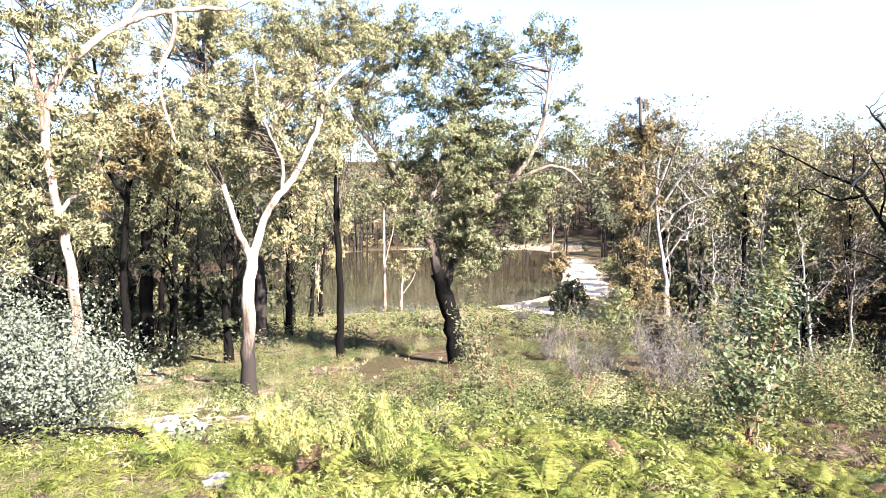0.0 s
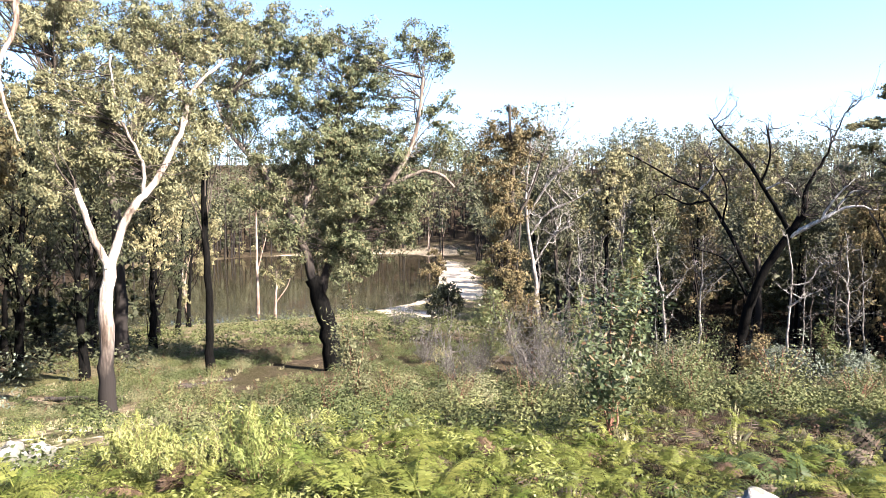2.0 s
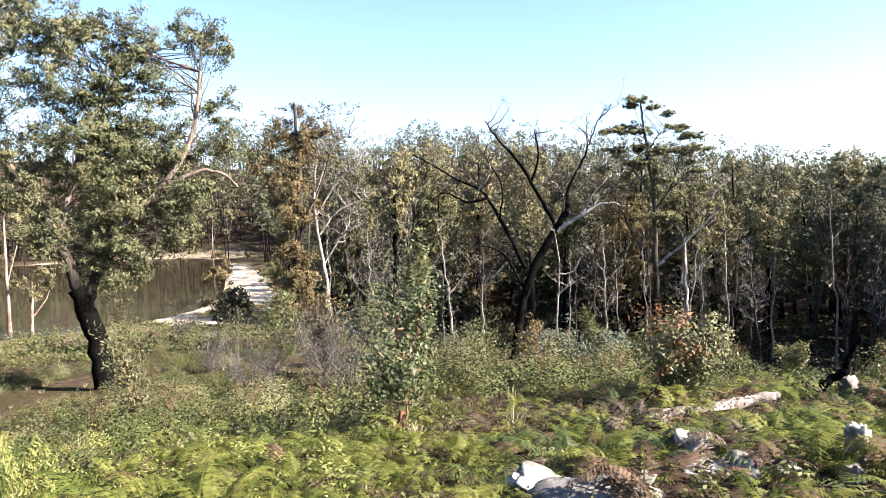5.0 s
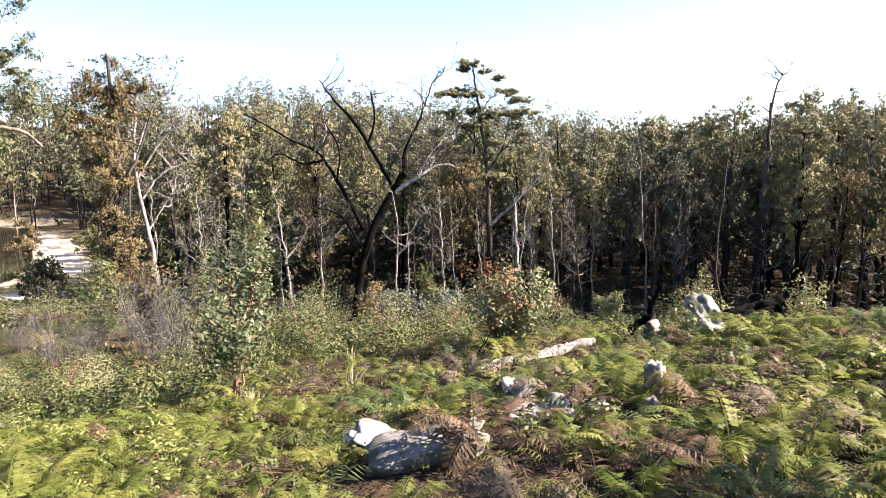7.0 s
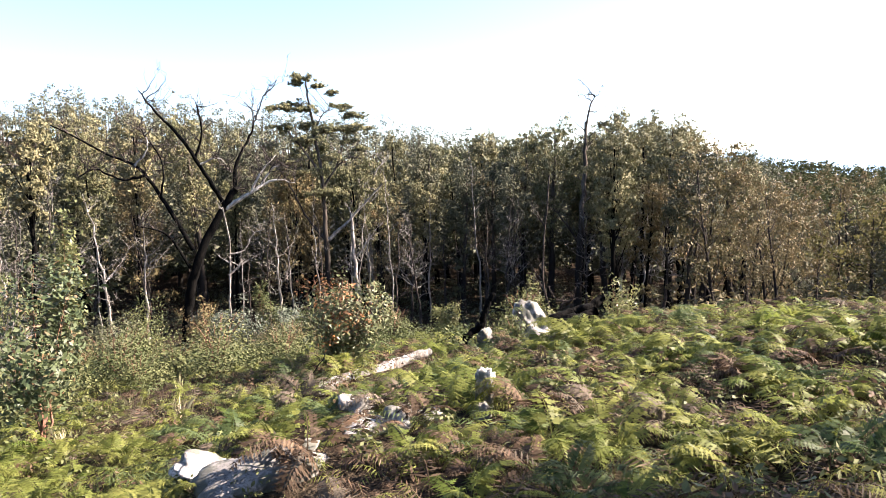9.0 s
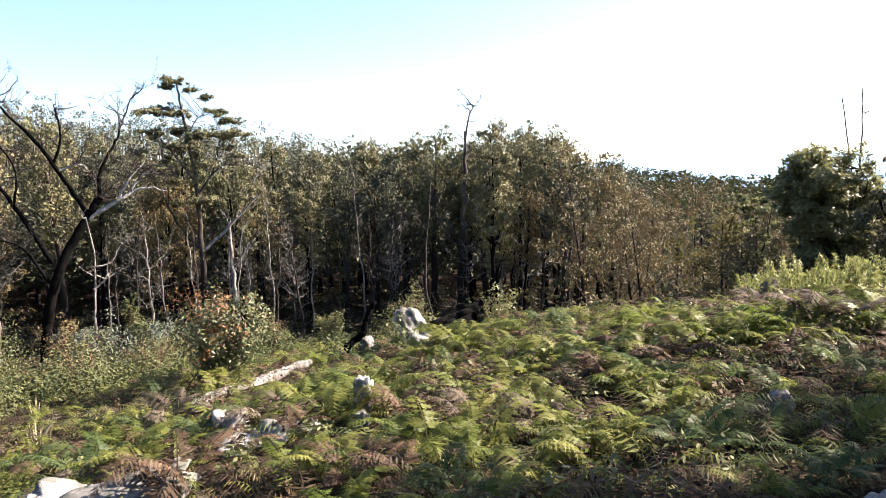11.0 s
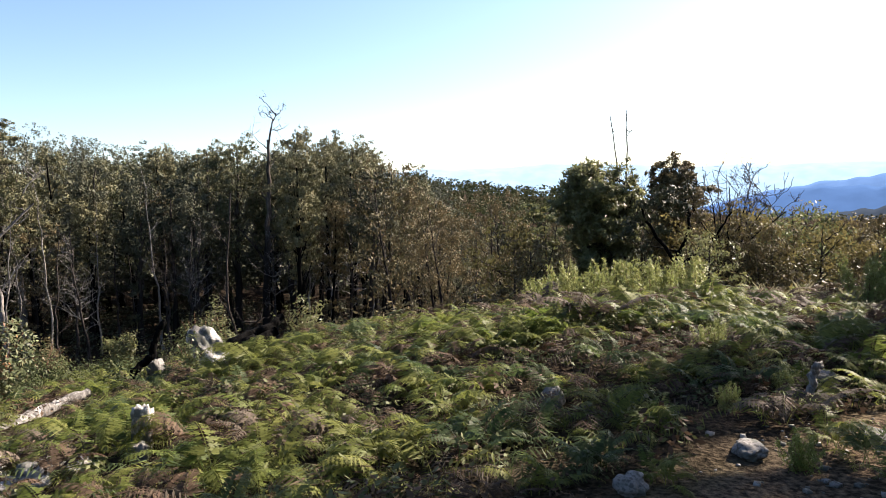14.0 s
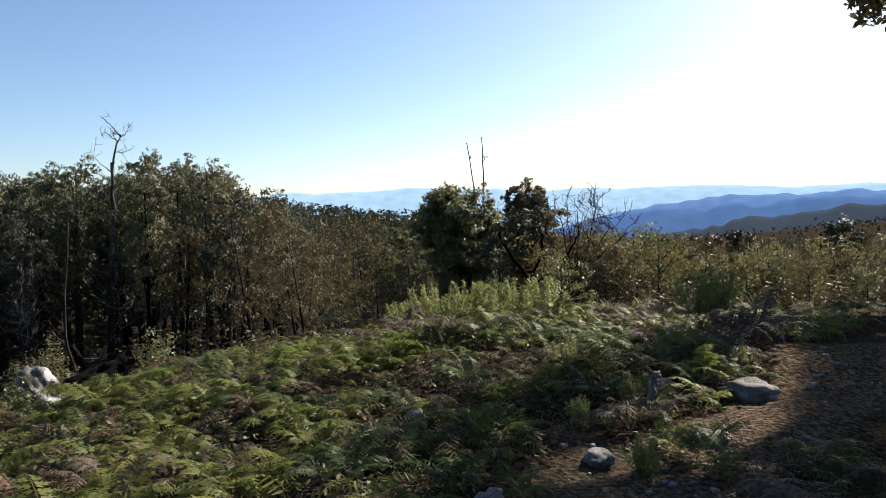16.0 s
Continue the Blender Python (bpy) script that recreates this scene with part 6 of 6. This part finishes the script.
rock("rock", 16.8, 6.0, (0.26, 0.2, 0.16), 0.04, 20, 23, "small pale stone in dead bracken", material="rock_white")
rock("rock", 117.9, 6.3, (0.42, 0.3, 0.16), 0.04, 20, 24, "flat grey stone beside the footpath")
rock("rock", -17.9, 7.9, (0.5, 0.3, 0.16), 0.04, 10, 25, "flat white stone among bright green herbs", material="rock_white")
rock("rock", -22.2, 11.2, (0.46, 0.4, 0.42), 0.1, 0, 9, "pale granite rock split in two")
rock("rock", -20.3, 11.3, (0.34, 0.3, 0.4), 0.06, 20, 10, "sunlit white granite rock")
rock("rock", -18.6, 10.4, (0.36, 0.3, 0.2), 0.06, 20, 11, "small flat white rock")
rock("rock", -27.2, 6.2, (0.36, 0.3, 0.22), 0.06, 20, 12, "white granite rock in dry bracken")
rock("rock", 20.0, 5.0, (0.24, 0.2, 0.16), 0.03, 20, 13, "small pale stone in the bracken")
rock("rock", 92.6, 5.7, (0.2, 0.16, 0.16), 0.02, 20, 14, "small blue-grey stone under a fern")
rock("rock", 111.2, 6.6, (0.26, 0.2, 0.14), 0.05, 20, 15, "grey stone beside the footpath")
rock("rock", 116.0, 5.2, (0.22, 0.2, 0.1), 0.05, 60, 16, "grey stone beside the footpath")
rock("rock", 100.5, 3.9, (0.16, 0.14, 0.12), 0.02, 60, 17, "small grey stone in shade")
rock("rock", 108, 4.7, (0.22, 0.16, 0.1), 0.02, 10, 18, "pale flat stone on the path")


def log(name, a, b, r0, r1, bark, label, seed, lift=0.0, stubs=0):
    """A fallen or leaning stem from a to b: (bearing, distance, height over the ground)."""
    q = np.random.default_rng(seed)
    pts = []
    for az, r, h in (a, b):
        x, y = at(az, r)
        pts.append(np.array([x, y, ground_z(x, y) + h + lift]))
    o = (pts[0] + pts[1]) / 2
    o[2] = ground_z(o[0], o[1])
    g = Geo()
    mid = (pts[0] + pts[1]) / 2 + q.normal(0, 0.03, 3)
    line = bent([pts[0] - o, (pts[0] + mid) / 2 - o + q.normal(0, 0.05, 3), mid - o, (mid + pts[1]) / 2 - o + q.normal(0, 0.04, 3), pts[1] - o], 6, q, 0.012)
    tube(g, line, r0, r1, 10, q)
    g.v[0] += q.normal(0, r0 * 0.035, g.v[0].shape)
    for end, rr, s in ((line[0], r0, -1), (line[-1], r1, 1)):
        d = (line[-1] - line[0]) / np.linalg.norm(line[-1] - line[0]) * s
        tube(g, np.array([end, end + d * 0.02, end + d * 0.03]), rr * 0.98, rr * 0.05, 10, q)
    ob = thing(name, *o, 0, label, "log")
    part("stem", g.mesh("stem", bark, True), ob)
    if stubs:
        s = Geo()
        for k in range(stubs):
            bare_limb(s, q, line[q.integers(3, len(line))], q.uniform(0, 6.28), 0.4, 0.6, r1 * 0.4, 2)
        part("branch_stub", s.mesh("branch_stub", bark, True), ob)
    return ob


log("fallen_log", (44.3, 9.3, -0.06), (53.9, 10.6, 0.13), 0.18, 0.06, "dead_wood", "bleached grey fallen log on the slope", 1)
log("stump", (56.9, 12.2, -0.05), (59.2, 12.3, 1.0), 0.075, 0.045, "bark_dark", "charred leaning stump beside a boulder", 2)
log("burnt_log", (62.4, 12.9, 0.3), (68.0, 13.4, 0.62), 0.17, 0.07, "bark_dark", "black charred log lying behind ferns", 3)
log("burnt_log", (63.2, 12.6, 0.18), (67.4, 13.2, 0.4), 0.13, 0.09, "bark_dark", "black charred log lying behind ferns", 4)
sapling("gum_sapling", 61.0, 11.3, 0.75, 0.6, 7, 420, 0.075, "sapling", "small red-stemmed eucalyptus seedling beside a boulder", 97, leaf_w=0.034)
log("stump", (111.4, 5.75, -0.03), (111.7, 5.8, 0.34), 0.035, 0.025, "dead_wood", "broken dry stem standing beside the footpath", 11)
log("stump", (41.4, 9.4, -0.1), (42.4, 9.3, 0.3), 0.05, 0.03, "bark_dark", "small charred stump with a forked stick", 5, stubs=2)
log("fallen_log", (20.6, 9.8, 0.05), (23.6, 10.0, 0.1), 0.07, 0.05, "dead_dark", "short fallen log under a sapling", 6)
log("fallen_log", (-15, 28, 0.1), (-20, 31, 0.1), 0.12, 0.08, "dead_dark", "fallen branch under the trees", 7)
log("fallen_log", (4.5, 24, 0.1), (10, 25, 0.1), 0.12, 0.06, "dead_wood", "pale fallen trunk in the heath", 8)
log("fallen_log", (-11, 30, 0.1), (-7, 31, 0.1), 0.12, 0.08, "dead_dark", "fallen branch beside a burnt tree", 9)
log("fallen_log", (-34, 12.4, 0.15), (-23.2, 11.6, 0.08), 0.22, 0.1, "bark_dark", "dark burnt log lying under a blue-grey bush", 10)

# trees set out of view beside the path, whose shade falls over the near slope
def shade_tree(az, r, across, z, half, clumps, seed, spray=()):
    x, y = at(az, r)
    up = z - ground_z(x, y)
    hero_tree("gum_tree", az, r,
              [(0.26, 0.12, [(0, 0, -0.4), (0.1, 0, up * 0.45), (across * 0.4, 0, up * 0.8)]), (0.12, 0.04, [(across * 0.3, 0, up * 0.7), (across * 0.8, 0, up), (across * 1.2, 0, up + half * 0.5)]), (0.12, 0.04, [(across * 0.3, 0, up * 0.75), (across * 0.6, 0.6, up), (across * 0.6, 1.6, up + half * 0.4)])],
              [(across, 0, up, half, half * 1.2, half * 0.5, clumps), (across, 0, up + half * 0.4, half * 0.8, half, half * 0.4, clumps // 2)] + [(a, 0, h - ground_z(x, y), 0.3, 0.4, 0.5, 4) for a, h in spray],
              "bark_grey", "gum", "gum tree set out of view to shade the slope", seed=seed, per=180, leaf_l=0.3, leaf_w=0.11, clump_r=0.72,
              # crown left open along these sun lines, for lit patches on path and ferns
              gaps=((4.15, -1.5, -1.63, 0.82), (4.4, -1.78, -1.63, 0.8), (4.65, -2.03, -1.62, 0.8), (4.2, 0.9, -1.5, 0.95), (4.75, 0.8, -1.5, 0.9), (5.3, 0.68, -1.5, 0.9), (6.0, 0.48, -1.5, 0.85)))


shade_tree(130.0, 22.7, -0.2, 10.2, 1.6, 30, 99, [(-2.6, 5.35)])
shade_tree(137.0, 15.8, -0.2, 6.9, 1.2, 16, 98)
shade_tree(143.0, 17, -0.6, 7.6, 2.4, 34, 96)

shade_tree(133.0, 15, -1.3, 6.7, 1.8, 46, 89)
# from here on added only to block skylight and deepen the slope's shade
shade_tree(139.0, 19, 0.0, 5.2, 2.4, 44, 94)
shade_tree(134.8, 27, 0.0, 9.4, 2.2, 40, 92)
shade_tree(146.0, 14.5, 0.0, 4.6, 2.2, 40, 91)
shade_tree(155.0, 17, 0.0, 6.5, 2.8, 44, 90)
shade_tree(150.0, 12.5, 0.6, 10.0, 3.4, 54, 95)
shade_tree(163.0, 9.0, 0.4, 9.0, 3.2, 50, 93)

# unseen trees added behind the camera to cut skylight on the near slope
for az, r, s in ((168, 19, 0.9), (178, 14, 0.8), (189, 20, 0.95), (197, 13, 0.8), (207, 17, 0.9), (216, 22, 1.0), (222, 14, 0.8), (232, 18, 0.9), (242, 13, 0.75), (250, 20, 0.95), (262, 15, 0.8), (274, 19, 0.9)):
    place(LEFT[int(az) % 3], *at(az, r), az * 13, s)


# pebbles on the trodden ground
def pebbles(name, centre, spread, n, seed, label):
    q = np.random.default_rng(seed)
    g = Geo()
    cube = np.array([[x, y, z] for x in (-1, 1) for y in (-1, 1) for z in (-1, 1)], float)
    quads = np.array([[0, 1, 3, 2], [4, 6, 7, 5], [0, 4, 5, 1], [2, 3, 7, 6], [0, 2, 6, 4], [1, 5, 7, 3]])
    for i in range(n):
        x, y = centre[0] + q.normal(0, spread[0]), centre[1] + q.normal(0, spread[1])
        s = 0.007 + 0.022 * q.uniform(0, 1) ** 3
        v = cube * q.uniform(0.6, 1.1, (8, 3)) * s * np.array([1, 1, 0.6])
        a = q.uniform(0, 6.28)
        v = v @ np.array([[np.cos(a), np.sin(a), 0], [-np.sin(a), np.cos(a), 0], [0, 0, 1]])
        g.add(v + np.array([x, y, ground_z(x, y) + s * 0.25]), quads)
    return tagged(new(name, g.mesh(name, "rock")), label, "gravel", kind="stuff")


pebbles("gravel", (6.0, -4.0), (0.6, 0.6), 110, 7, "loose pale stones on the footpath")
pebbles("gravel", (4.4, -2.1), (0.4, 0.5), 130, 8, "loose pale stones at the path's edge")
